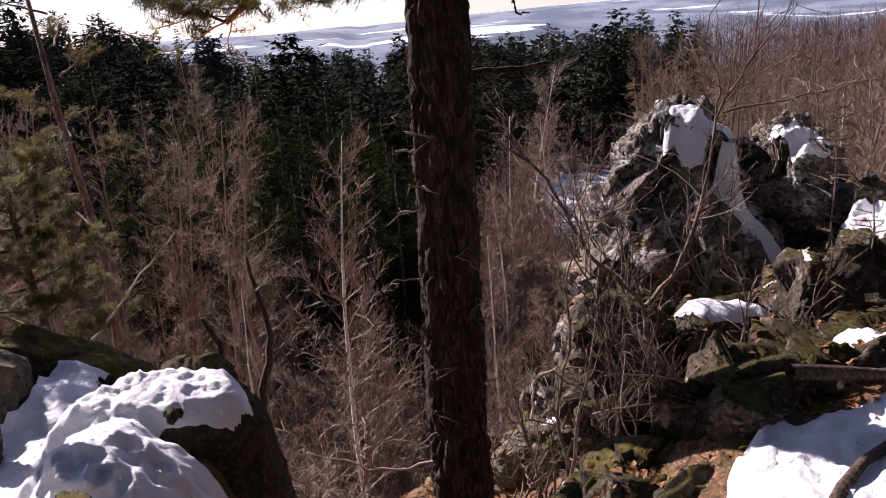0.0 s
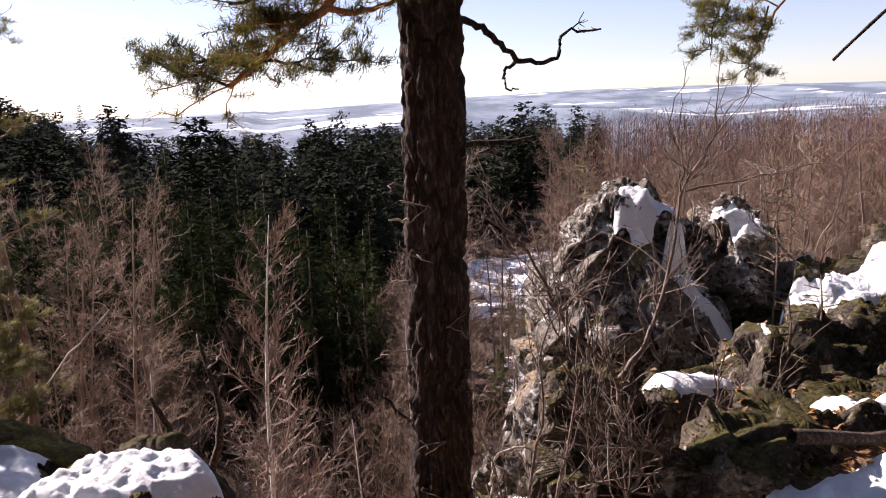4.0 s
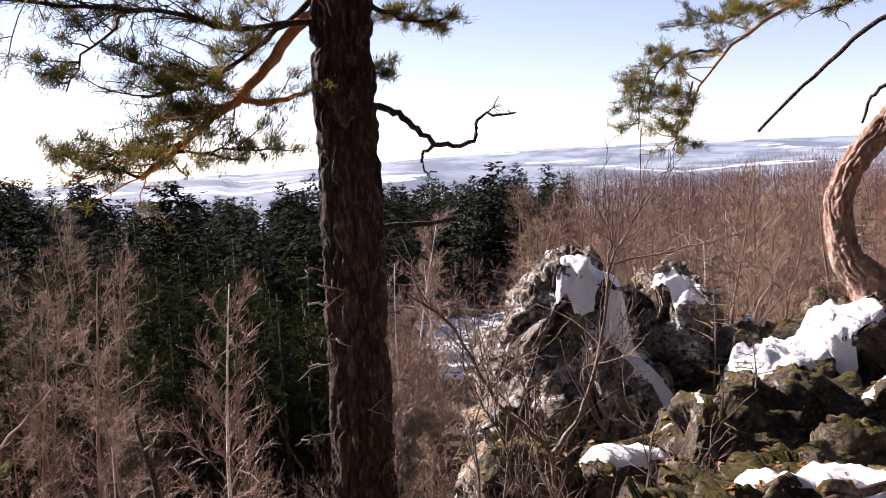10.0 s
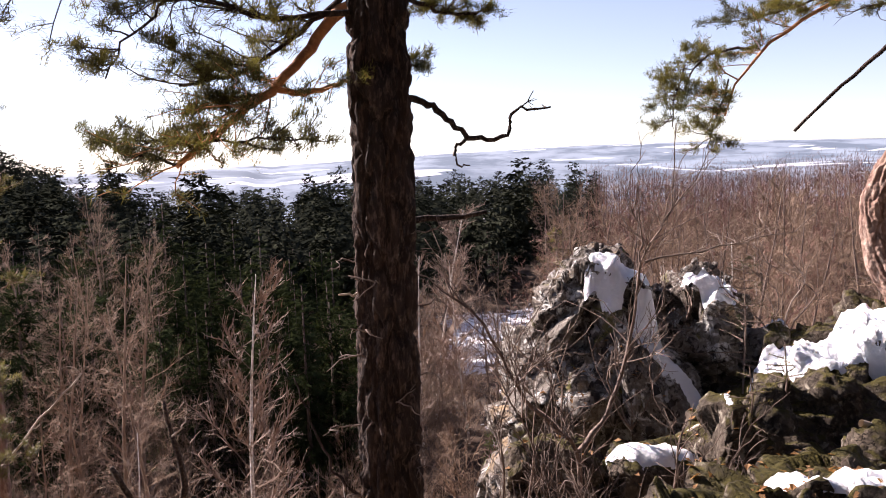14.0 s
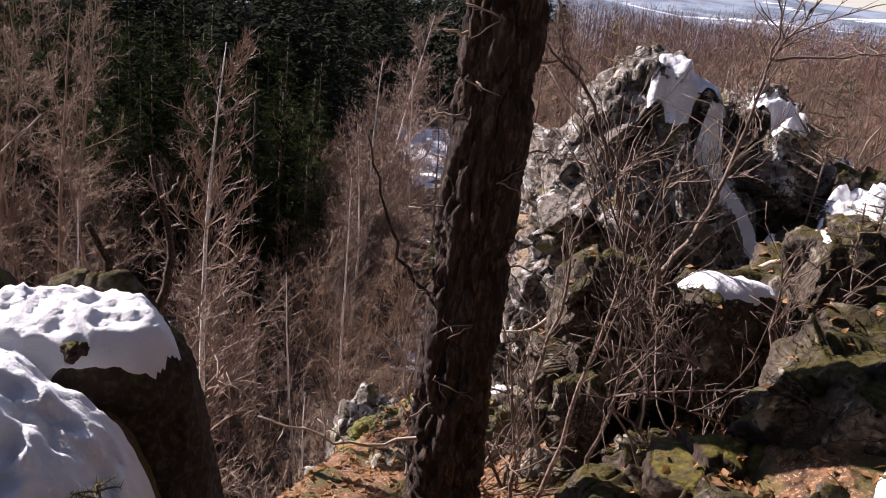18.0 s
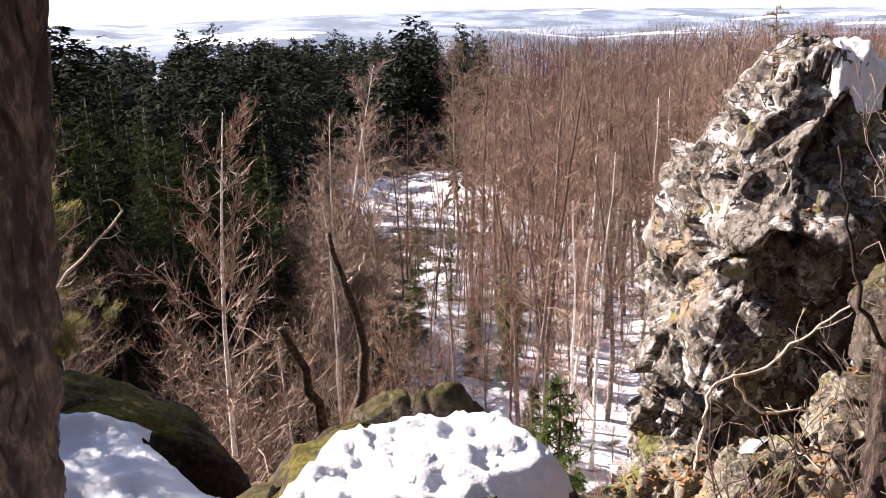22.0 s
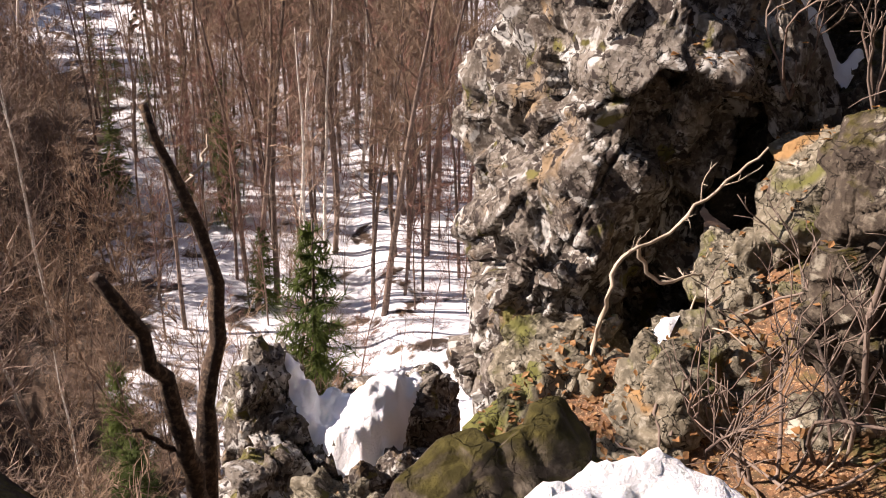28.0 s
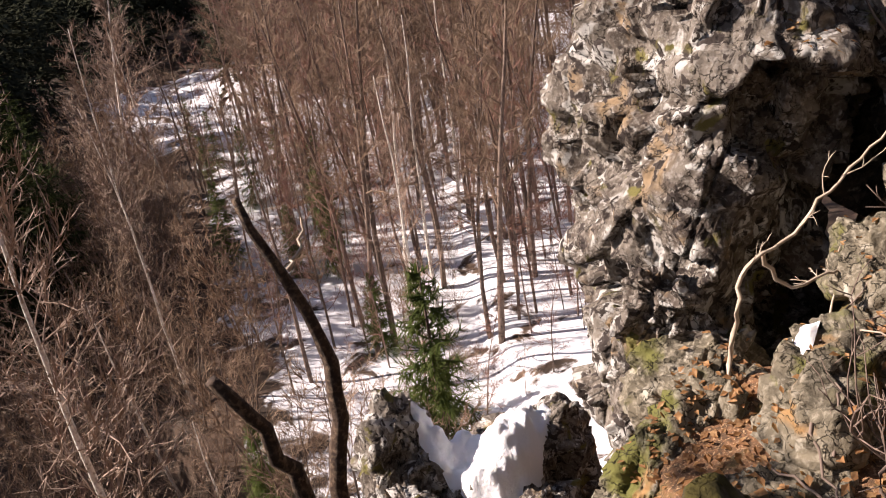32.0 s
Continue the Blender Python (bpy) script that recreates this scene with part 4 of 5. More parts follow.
def conifer_meshes(seed, tall, bark, needle, whorls=22, per=7, reach=0.2, start=0.08, fans=9, blade=0.03, droop=-0.25, dome=False):
    r = np.random.default_rng(seed)
    trunk, crown = Geo(), Geo()
    trunk.tube([(0, 0, -0.3), (0, 0, tall * 0.5), (0, 0, tall)], [0.014 * tall, 0.008 * tall, 0.002 * tall], 6)
    for i in range(whorls):
        f = start + (1 - start) * (i / whorls) ** 0.9
        for j in range(per):
            turn = r.uniform(0, 2 * np.pi)
            taper = math.sin(math.pi * min(1.0, 0.16 + 0.84 * (f - start) / (1 - start))) ** 0.7 if dome else (1.03 - f) ** 0.85
            length = tall * reach * taper * r.uniform(0.65, 1.15) + 0.04
            limb = bent(r, (0, 0, f * tall), (math.cos(turn), math.sin(turn), 0.3 - 0.6 * (1 - f) + 0.2 * r.normal()), length, 3, 0.08, droop * 0.3)
            limb[-1, 2] += 0.06 * length
            crown.tube(limb, np.linspace(0.012, 0.004, 4) * max(tall / 6, 0.6), 3)
            g = r.uniform(0.1, 1.0, fans)
            base = np.stack([np.interp(g * 3, range(4), limb[:, c]) for c in range(3)], 1)
            way = (limb[-1] - limb[0]) / length
            out = np.cross(way, (0, 0, 1)) * r.choice([-1, 1], (fans, 1)) * r.uniform(0.3, 1.0, (fans, 1)) + way + r.normal(size=(fans, 3)) * 0.45 + (0, 0, -0.3)
            out /= np.linalg.norm(out, axis=1)[:, None]
            crown.blades(base, base + out * (0.42 * length * (1.15 - 0.5 * g) + 0.05)[:, None], blade * max(tall / 6, 0.7))
    return trunk.mesh("trunk", bark, True), crown.mesh("crown", needle)


def place_tree(name, meshes, x, y, label, group, size=1.0, turn=0.0, tilt=(0, 0), z=None, category="tree"):
    ob = empty(name, 0, 0, 0)
    child("trunk", meshes[0], ob)
    child("crown", meshes[1], ob)
    ob.matrix_world = pose(x, y, float(height(x, y)) if z is None else z, tilt[0], tilt[1], turn) @ Matrix.Scale(size, 4)
    return tagged(ob, label, category, group)


bare_brown = [bare_tree_meshes(100 + i, 13.0, bark_brown, twig_brown, limbs=28, girth=0.0085, start=0.36, spread=0.19, rise=0.6, subs=8, twigs=8, thick=0.007) for i in range(4)]
bare_red = [bare_tree_meshes(120 + i, 11.0, bark_brown, twig_red, limbs=26, girth=0.006, start=0.2, spread=0.17, rise=0.8, subs=7, twigs=8, thick=0.007) for i in range(3)]
columns = [bare_tree_meshes(150 + i, 9.0, bark_birch, twig_birch, limbs=46, girth=0.008, start=0.12, spread=0.2, rise=0.9, subs=9, twigs=10, thick=0.009) for i in range(2)]
birches = [bare_tree_meshes(140 + i, 9.0, bark_birch, twig_birch, limbs=30, girth=0.008, start=0.2, spread=0.15, rise=1.3, subs=6, twigs=7, thick=0.0045) for i in range(3)]
scrub_meshes = [bare_tree_meshes(160 + i, 4.0, bark_brown, twig_brown, limbs=17, girth=0.008, start=0.06, spread=0.42, rise=1.2, subs=6, twigs=7, thick=0.006) for i in range(3)]
far_pines = [conifer_meshes(185 + i, 9.0, bark_brown, needle_spruce, whorls=20, per=7, reach=0.2, start=0.25, fans=14, blade=0.05, droop=0.1, dome=True) for i in range(2)]
spruces = [conifer_meshes(180 + i, 9.0, bark_brown, needle_spruce, whorls=24, per=7, reach=0.2, fans=14, blade=0.045) for i in range(3)]
young = [conifer_meshes(190 + i, 3.2, bark_brown, needle_young, whorls=26, per=9, reach=0.23, fans=24, blade=0.022) for i in range(2)]

r = np.random.default_rng(5)
# the bare wood on the snowy valley floor
for i in range(430):
    x, y = r.uniform(8, 46), r.uniform(19, 58)
    if x < 0.31 * y + 2.0 + 2.5 * math.sin(0.7 * y) or x > 0.95 * y + 4:
        continue
    kind, lab = (bare_red, "slim leafless tree with reddish twigs") if r.uniform() < 0.35 else (bare_brown, "tall leafless brown tree on the snow")
    place_tree("bare_tree", kind[r.integers(len(kind))], x, y, lab, "leafless wood in the valley", r.uniform(0.75, 1.1), r.uniform(0, 360), (r.normal() * 2, r.normal() * 2))
# scrub on the slope
for i in range(230):
    y = r.uniform(8.5, 48)
    x = r.uniform(-0.5 * y - 3, (0.3 - 0.1 * min(1.0, max(0.0, (y - 12) / 10))) * y + 1.2 + r.normal() * 0.8)
    if 0.02 * y < x + 0.6 < 0.1 * y and y < 13:
        continue
    place_tree("bare_bush", scrub_meshes[r.integers(len(scrub_meshes))], x, y, "dense leafless brown bush on the slope", "bushes on the slope", r.uniform(0.6, 1.1) + y / 60, r.uniform(0, 360), (r.normal() * 5, r.normal() * 5), category="bush")
# low undergrowth between the trunks of the valley wood
for i in range(120):
    y = r.uniform(17, 50)
    x = r.uniform(0.3 * y, 0.85 * y)
    kind, lab = (bare_red, "thin leafless sapling on the snow") if r.uniform() < 0.5 else (scrub_meshes, "low leafless bush on the snow")
    place_tree("bare_bush", kind[r.integers(len(kind))], x, y, lab, "undergrowth in the valley wood", r.uniform(0.3, 0.5) if kind is bare_red else r.uniform(0.35, 0.7), r.uniform(0, 360), (r.normal() * 4, r.normal() * 4), category="bush")
# brush and small trees that close the snow field towards the wood
for i in range(52):
    y = r.uniform(31, 53)
    x = r.uniform(0.26 * y, 0.43 * y)
    if r.uniform() < 0.2:
        place_tree("young_spruce", young[r.integers(2)], x, y, "young green spruce on the snow", "young spruces", r.uniform(0.9, 1.5), r.uniform(0, 360))
    else:
        place_tree("bare_tree", (bare_brown + bare_red)[r.integers(7)], x, y, "small leafless tree at the edge of the snow field", "leafless wood in the valley", r.uniform(0.32, 0.6), r.uniform(0, 360), (r.normal() * 3, r.normal() * 3))
# single birches
place_tree("birch", columns[1], -0.4, 13.7, "slender white-barked birch rising beside the crag", "birches", 1.0, 0.0, (0, 0), -9.2)
for x, y, size, tilt, zb in ((1.6, 16.5, 0.8, (0, 2), None), (11.5, 23, 1.2, (0, 2), None), (-3.5, 20, 1.0, (0, 3), None), (13.0, 27, 1.3, (0, -2), None), (4.0, 27, 1.0, (0, 2), None), (2.2, 24, 0.9, (0, -2), None), (9.5, 21, 1.1, (0, 3), None), (18, 30, 1.3, (0, 2), None), (23, 36, 1.3, (0, 2), None)):
    place_tree("birch", birches[r.integers(3)], x, y, "white-barked birch without leaves", "birches", size, r.uniform(0, 360), tilt, zb)
for x, y, size in ((8.3, 44, 1.45), (6.9, 40, 1.2), (9.8, 42, 1.2), (5.2, 33, 1.0)):
    place_tree("birch", columns[r.integers(2)], x, y, "slender birch with a dense narrow brown crown", "birches", size, r.uniform(0, 360), (0, 2))
for x, y, size in ((4.8, 13.2, 2.05), (2.2, 15.5, 1.6), (6.3, 17, 0.7), (3.2, 19, 1.2), (8.6, 19, 0.8), (9.8, 24, 1.0), (-4, 21, 1.6)):
    place_tree("young_spruce", young[r.integers(2)], x, y, "young green spruce below the crag", "young spruces", size, r.uniform(0, 360))
# conifers and bare trees on the left side of the valley
for i in range(95):
    y = r.uniform(37, 64)
    x = r.uniform(-0.3 * y, 0.13 * y - 1)
    if r.uniform() < 0.5:
        place_tree("pine_tree", far_pines[r.integers(2)], x, y, "dark round-crowned pine among bare trees", "pines in the valley", r.uniform(0.7, 1.25), r.uniform(0, 360))
    else:
        place_tree("spruce", spruces[r.integers(3)], x, y, "dark green spruce among bare trees", "spruces in the valley", r.uniform(0.7, 1.3), r.uniform(0, 360))
for i in range(50):
    y = r.uniform(18, 60)
    x = r.uniform(-0.65 * y, 0.3 * y)
    place_tree("bare_tree", (bare_brown[:2] + bare_red)[r.integers(5)], x, y, "leafless tree on the shaded slope", "leafless trees on the slope", r.uniform(0.5, 0.85), r.uniform(0, 360))
for x, y, size in ((-33, 58, 1.9), (-29, 55, 1.6), (-37, 60, 2.1), (-24, 57, 1.5), (-19, 60, 1.6), (-40, 62, 2.2), (-8, 62, 1.5), (-3, 60, 1.35), (-13, 61, 1.45)):
    place_tree("spruce", spruces[r.integers(3)], x, y, "tall dark spruce standing out above the wood", "spruces in the valley", size, r.uniform(0, 360))

def far_wood():
    """The dark conifer wood on the valley's far side, more bare wood to the right, and unseen trees added around the
    crag to block skylight, as one sheet of trees.
    """
    r = np.random.default_rng(77)
    g = Geo()
    low = [conifer_meshes(300 + i, 10.0, bark_brown, needle_far, whorls=20, per=5, reach=0.2 + 0.03 * (i % 3), start=0.08 if i < 2 else 0.3, fans=7, blade=0.16, dome=i > 1) for i in range(5)]
    shapes = []
    for _, m in low:
        v = np.array([q.co for q in m.vertices])
        shapes.append((v, [tuple(p.vertices) for p in m.polygons if len(p.vertices) == 3]))
    vs, fs, n, spots = [], [], 0, []
    for i in range(1300):
        y = 60 + 170 * r.uniform() ** 1.3
        x = r.uniform(-0.8 * y, 0.42 * y)
        if 0.17 * y < x < 0.36 * y and y < 82:
            continue
        spots.append((x, y))
    # unseen trees added behind the crag and to both sides, to block skylight
    for i in range(330):
        x, y = r.uniform(-30, 30), r.uniform(-32, 2.5)
        if (abs(x) < 7 and y > -3) or (abs(x) < 2 and y > -5) or (x < 0 and y > -1):
            continue
        spots.append((x, y))
    for x, y in spots:
        v, f = shapes[r.integers(5)]
        s, a = 0.55 + 0.75 * r.uniform() ** 1.3 + 0.35 * (r.uniform() < 0.07), r.uniform(0, 6.3)
        c, d = math.cos(a), math.sin(a)
        w = v * s * (r.uniform(0.8, 1.4), r.uniform(0.8, 1.4), 1.0) @ np.array([[c, d, 0], [-d, c, 0], [0, 0, 1]]) + (x, y, float(height(x, y)))
        vs.append(w)
        fs.append(np.array(f) + n)
        n += len(v)
    me = bpy.data.meshes.new("far_wood")
    verts, faces = np.concatenate(vs), np.concatenate(fs)
    me.vertices.add(len(verts))
    me.vertices.foreach_set("co", verts.ravel())
    me.loops.add(3 * len(faces))
    me.loops.foreach_set("vertex_index", faces.ravel())
    me.polygons.add(len(faces))
    me.polygons.foreach_set("loop_start", np.arange(0, 3 * len(faces), 3))
    me.update(calc_edges=True)
    me.materials.append(needle_far)
    return tagged(new("far_wood", me), "dark conifer wood on the far slope, with unseen trees added around the crag to block skylight", "wood", kind="stuff")


far_wood()


def bare_wood():
    """The brown leafless wood on the shaded left slope, beyond the single trees."""
    r = np.random.default_rng(79)
    vs, fs, n = [], [], 0
    shapes = []
    for k, pair in enumerate((bare_brown[0], bare_brown[1], bare_red[0])):
        for m in pair:
            co = np.empty(3 * len(m.vertices))
            m.vertices.foreach_get("co", co)
            m.calc_loop_triangles()
            t = np.empty(3 * len(m.loop_triangles), dtype=np.int32)
            m.loop_triangles.foreach_get("vertices", t)
            shapes.append((co.reshape(-1, 3), t.reshape(-1, 3)))
    for i in range(80):
        y = r.uniform(20, 66)
        x = r.uniform(-0.75 * y, -0.14 * y)
        s, a, k = r.uniform(0.7, 1.15), r.uniform(0, 6.3), 2 * r.integers(3)
        c, d = math.cos(a), math.sin(a)
        for v, f in shapes[k : k + 2]:
            vs.append(v * s @ np.array([[c, d, 0], [-d, c, 0], [0, 0, 1]]) + (x, y, float(height(x, y))))
            fs.append(f + n)
            n += len(v)
    me = bpy.data.meshes.new("bare_wood")
    verts, faces = np.concatenate(vs), np.concatenate(fs)
    me.vertices.add(len(verts))
    me.vertices.foreach_set("co", verts.ravel())
    me.loops.add(3 * len(faces))
    me.loops.foreach_set("vertex_index", faces.ravel())
    me.polygons.add(len(faces))
    me.polygons.foreach_set("loop_start", np.arange(0, 3 * len(faces), 3))
    me.update(calc_edges=True)
    me.materials.append(twig_brown)
    return tagged(new("bare_wood", me), "reddish brown leafless wood on the shaded slope", "wood", kind="stuff")


bare_wood()


def red_wood():
    """The hazy reddish bare wood that fills the plateau to the right."""
    r = np.random.default_rng(78)
    g = Geo()
    for i in range(1500):
        y = 48 + 170 * r.uniform() ** 1.4
        x = r.uniform(0.4 * y, 1.5 * y)
        if y < 60 and x < 0.95 * y:
            continue
        z, tall = float(height(x, y)), r.uniform(9, 15)
        g.tube([(x, y, z), (x, y, z + tall * 0.85)], [0.09, 0.03], 3)
        k = 210
        d = r.normal(size=(k, 3))
        d *= (r.uniform(0.1, 1.0, k) ** 0.45 / np.linalg.norm(d, axis=1))[:, None]
        wide = tall * r.uniform(0.17, 0.27)
        b = d * (wide, wide, 0.36 * tall) + (x, y, z + 0.6 * tall)
        way = d * (1, 1, 0.5) + r.normal(size=(k, 3)) * 0.6 + (0, 0, 0.3)
        g.blades(b, b + way / np.linalg.norm(way, axis=1)[:, None] * r.uniform(0.4, 1.1, (k, 1)), 0.05)
    return tagged(new("red_wood", g.mesh("red_wood", twig_red)), "hazy reddish leafless wood on the plateau", "wood", kind="stuff")


red_wood()

# ---- the pines on the crag ----


def furrowed_trunk(pts, radii, seed, mat, sides=96, rings=480, depth=0.026):
    """A trunk with deep furrowed plates of bark."""
    pts = np.asarray(pts, float)
    t = np.linspace(0, len(pts) - 1, rings)
    c = np.stack([np.interp(t, range(len(pts)), pts[:, i]) for i in range(3)], 1)
    rad = np.interp(t, range(len(pts)), radii)
    for _ in range(60):
        c[1:-1] = (c[:-2] + 2 * c[1:-1] + c[2:]) / 4
    run = np.concatenate([[0], np.cumsum(np.linalg.norm(np.diff(c, axis=0), axis=1))])
    way = np.gradient(c, axis=0)
    way /= np.linalg.norm(way, axis=1)[:, None]
    e1 = np.cross(way, (0.0, 1.0, 0.0))
    e1 /= np.linalg.norm(e1, axis=1)[:, None]
    e2 = np.cross(way, e1)
    a = np.arange(sides) * 2 * np.pi / sides
    around = np.cos(a)[None, :, None] * e1[:, None] + np.sin(a)[None, :, None] * e2[:, None]
    m = rad.mean()
    u = np.stack([np.repeat(np.cos(a)[None] * m, rings, 0), np.repeat(np.sin(a)[None] * m, rings, 0), np.repeat(run[:, None] * 0.28 + seed, sides, 1)], -1).reshape(-1, 3)
    n1 = np.clip(np.abs(fbm(u, 16.0, 2)) * 2.2, 0, 1) ** 0.7
    n2 = fbm(u * (1, 1, 3.0), 50.0, 3)
    off = depth * (1.5 * n1 - 1.0 + 0.35 * n2).reshape(rings, sides)
    v = c[:, None] + (rad[:, None] + off)[..., None] * around
    faces = [(i * sides + j, i * sides + (j + 1) % sides, (i + 1) * sides + (j + 1) % sides, (i + 1) * sides + j) for i in range(rings - 1) for j in range(sides)]
    me = bpy.data.meshes.new("trunk")
    me.from_pydata(v.reshape(-1, 3).tolist(), [], faces)
    me.materials.append(mat)
    me.shade_smooth()
    return me


def along(pts, k):
    """k points spread evenly along a line, softened."""
    pts = np.asarray(pts, float)
    run = np.concatenate([[0], np.cumsum(np.linalg.norm(np.diff(pts, axis=0), axis=1))])
    t = np.linspace(0, run[-1], k)
    q = np.stack([np.interp(t, run, pts[:, i]) for i in range(3)], 1)
    for _ in range(2):
        q[1:-1] = (q[:-2] + 2 * q[1:-1] + q[2:]) / 4
    return q


def limb(tree, pts, r0, r1, mat, name="branch", label="", seed=0, twigs=0, reach=0.3, tufts=0, needle=0.038, bare=0, hang=0.0, first=0.25):
    """One limb under a tree: its wood with side twigs, and tufts of needles as a part of it."""
    r = np.random.default_rng(seed)
    base = np.array(tree.location)
    q = along(pts, max(6, 3 * len(pts))) - base
    q[1:-1] += r.normal(size=q[1:-1].shape) * 0.006
    wood, green = Geo(), Geo()
    wood.tube(q, np.linspace(r0, r1, len(q)), 7, 0.12, r)
    for i in range(twigs + bare):
        f = r.uniform(first, 1.0) * (len(q) - 1)
        a = np.array([np.interp(f, range(len(q)), q[:, c]) for c in range(3)])
        way = q[-1] - q[0]
        way = way / np.linalg.norm(way)
        side = np.cross(way, (0, 0, 1)) * r.choice([-1, 1]) * r.uniform(0.3, 1.2)
        level = np.array([1.0, 1.0, 0.35 if i < twigs else 1.0])
        out = bent(r, a, (way * 0.6 + side + r.normal(size=3) * 0.3) * level + (0, 0, hang + 0.15), reach * r.uniform(0.5, 1.2), 4, 0.22, hang * 0.5)
        wood.tube(out, np.linspace(max(0.35 * r1, 0.0035), 0.002, 5), 4)
        for _ in range(3):
            b = out[r.integers(1, 5)]
            tip = bent(r, b, (out[-1] - out[0] + r.normal(size=3) * 0.5 * reach) * level, reach * r.uniform(0.2, 0.45), 2, 0.25)
            wood.tube(tip, [0.0022, 0.0018, 0.0012], 3)
            if i < twigs:
                for c in (tip[-1], (tip[0] + tip[1]) / 2, out[-1], tip[1])[: 3 if tufts < 2 else 4]:
                    k = 22
                    d = r.normal(size=(k, 3)) * 0.75 + (tip[-1] - tip[0]) / np.linalg.norm(tip[-1] - tip[0]) * 0.9 + (0, 0, 0.5)
                    d[:, 2] *= 0.7
                    d /= np.linalg.norm(d, axis=1)[:, None]
                    st = c + r.normal(size=(k, 3)) * 0.012
                    green.blades(st, st + d * needle * r.uniform(0.6, 1.1, (k, 1)), 0.0045)
    ob = child(name, wood.mesh(name, mat, True), tree, label)
    if green.n:
        child("needles", green.mesh("needles", needle_pine), ob)
    return ob


# the tall pine at the edge
PX, PY = 0.45, 3.42
pine = empty("pine_tree", PX, PY, -1.05)
child("trunk", furrowed_trunk([(-0.02, -0.13, -0.3), (-0.02, -0.11, 0.08), (-0.01, -0.05, 1.0), (0.01, -0.03, 2.1), (0.02, -0.08, 3.3), (0.03, -0.12, 5.0), (0.04, -0.15, 8)], [0.19, 0.145, 0.125, 0.12, 0.115, 0.1, 0.06], 3, bark_pine), pine, "dark furrowed trunk")
limb(pine, [(0.42, 3.38, 2.27), (0.28, 3.36, 2.19), (0.17, 3.33, 2.04), (0.11, 3.3, 1.96), (-0.04, 3.25, 1.86), (-0.18, 3.2, 1.74), (-0.32, 3.15, 1.63)], 0.028, 0.01, bark_orange, label="orange-barked limb with green needle tufts", seed=1, twigs=34, reach=0.3, tufts=2, first=0.45)
limb(pine, [(0.04, 3.27, 1.92), (0.14, 3.3, 1.89), (0.26, 3.33, 1.92), (0.4, 3.36, 1.95)], 0.014, 0.008, bark_orange, seed=2, twigs=7, reach=0.16, tufts=1)
limb(pine, [(0.4, 3.35, 2.2), (0.25, 3.3, 2.21), (0.14, 3.28, 2.18), (-0.01, 3.25, 2.17), (-0.12, 3.22, 2.22), (-0.3, 3.2, 2.24), (-0.5, 3.16, 2.24), (-0.85, 3.1, 2.28)], 0.013, 0.005, bark_pine, label="dark dead-looking upper branch with sparse tufts", seed=3, twigs=26, reach=0.3, tufts=1, bare=10)
limb(pine, [(0.4, 3.4, 2.32), (0.14, 3.36, 2.13), (0.05, 3.33, 2.05), (-0.1, 3.3, 1.97), (-0.3, 3.25, 1.93)], 0.014, 0.005, bark_pine, seed=4, twigs=26, reach=0.24, tufts=2)
limb(pine, [(0.42, 3.4, 2.42), (0.1, 3.3, 2.4), (-0.4, 3.2, 2.36), (-0.8, 3.1, 2.3)], 0.016, 0.005, bark_pine, seed=5, twigs=26, reach=0.34, tufts=2)
limb(pine, [(0.5, 3.42, 2.34), (0.64, 3.5, 2.29), (0.79, 3.55, 2.24), (0.92, 3.58, 2.24), (1.01, 3.6, 2.28)], 0.014, 0.004, bark_pine, seed=6, twigs=16, reach=0.16, tufts=2)
limb(pine, [(0.5, 3.5, 2.06), (0.62, 3.58, 2.03), (0.7, 3.62, 2.03)], 0.007, 0.003, bark_pine, seed=7, twigs=9, reach=0.09, tufts=1)
limb(pine, [(0.55, 3.42, 1.89), (0.64, 3.44, 1.87), (0.72, 3.45, 1.83), (0.79, 3.46, 1.755), (0.85, 3.47, 1.71), (0.94, 3.47, 1.7), (1.03, 3.47, 1.71), (1.06, 3.47, 1.75), (1.03, 3.47, 1.8), (1.07, 3.47, 1.82), (1.23, 3.47, 1.83)], 0.017, 0.004, bark_pine, label="bare crooked dead branch", seed=8, bare=3, reach=0.1, first=0.7)
limb(pine, [(0.85, 3.47, 1.71), (0.8, 3.47, 1.67), (0.79, 3.47, 1.62), (0.82, 3.47, 1.59), (0.86, 3.47, 1.59)], 0.009, 0.003, bark_pine, label="hooked dead twig", seed=9)
limb(pine, [(0.5, 3.42, 1.36), (0.66, 3.45, 1.37), (0.93, 3.48, 1.385)], 0.017, 0.009, bark_pine, name="stub", label="broken branch stub", seed=10)
limb(pine, [(0.36, 3.38, 1.07), (0.26, 3.35, 1.085)], 0.007, 0.004, pale_wood, name="stub", label="pale broken twig", seed=11)
limb(pine, [(0.36, 3.4, 0.15), (0.25, 3.4, 0.25), (0.19, 3.4, 0.34), (0.12, 3.4, 0.56), (0.06, 3.4, 0.74)], 0.008, 0.003, bark_pine, seed=12, label="thin upturned dead branch")
limb(pine, [(0.36, 3.36, -0.34), (0.16, 3.34, -0.385), (-0.04, 3.32, -0.32), (-0.25, 3.3, -0.21)], 0.007, 0.003, pale_wood, seed=13, bare=4, reach=0.15, label="thin pale dead branch")
for k in range(16):
    h, a = 0.1 + 0.1 * k, 2.2 + 1.9 * k
    s = Vector((PX + 0.1 * math.cos(a), PY - 0.1 * abs(math.sin(a)), h - 0.3))
    limb(pine, [s, s + Vector((0.13 * math.cos(a), -0.08, 0.05)), s + Vector((0.2 * math.cos(a + 0.5), -0.12, -0.04 + 0.02 * (k % 4)))], 0.004, 0.0015, twig_grey, name="twig", seed=20 + k, bare=1, reach=0.12)
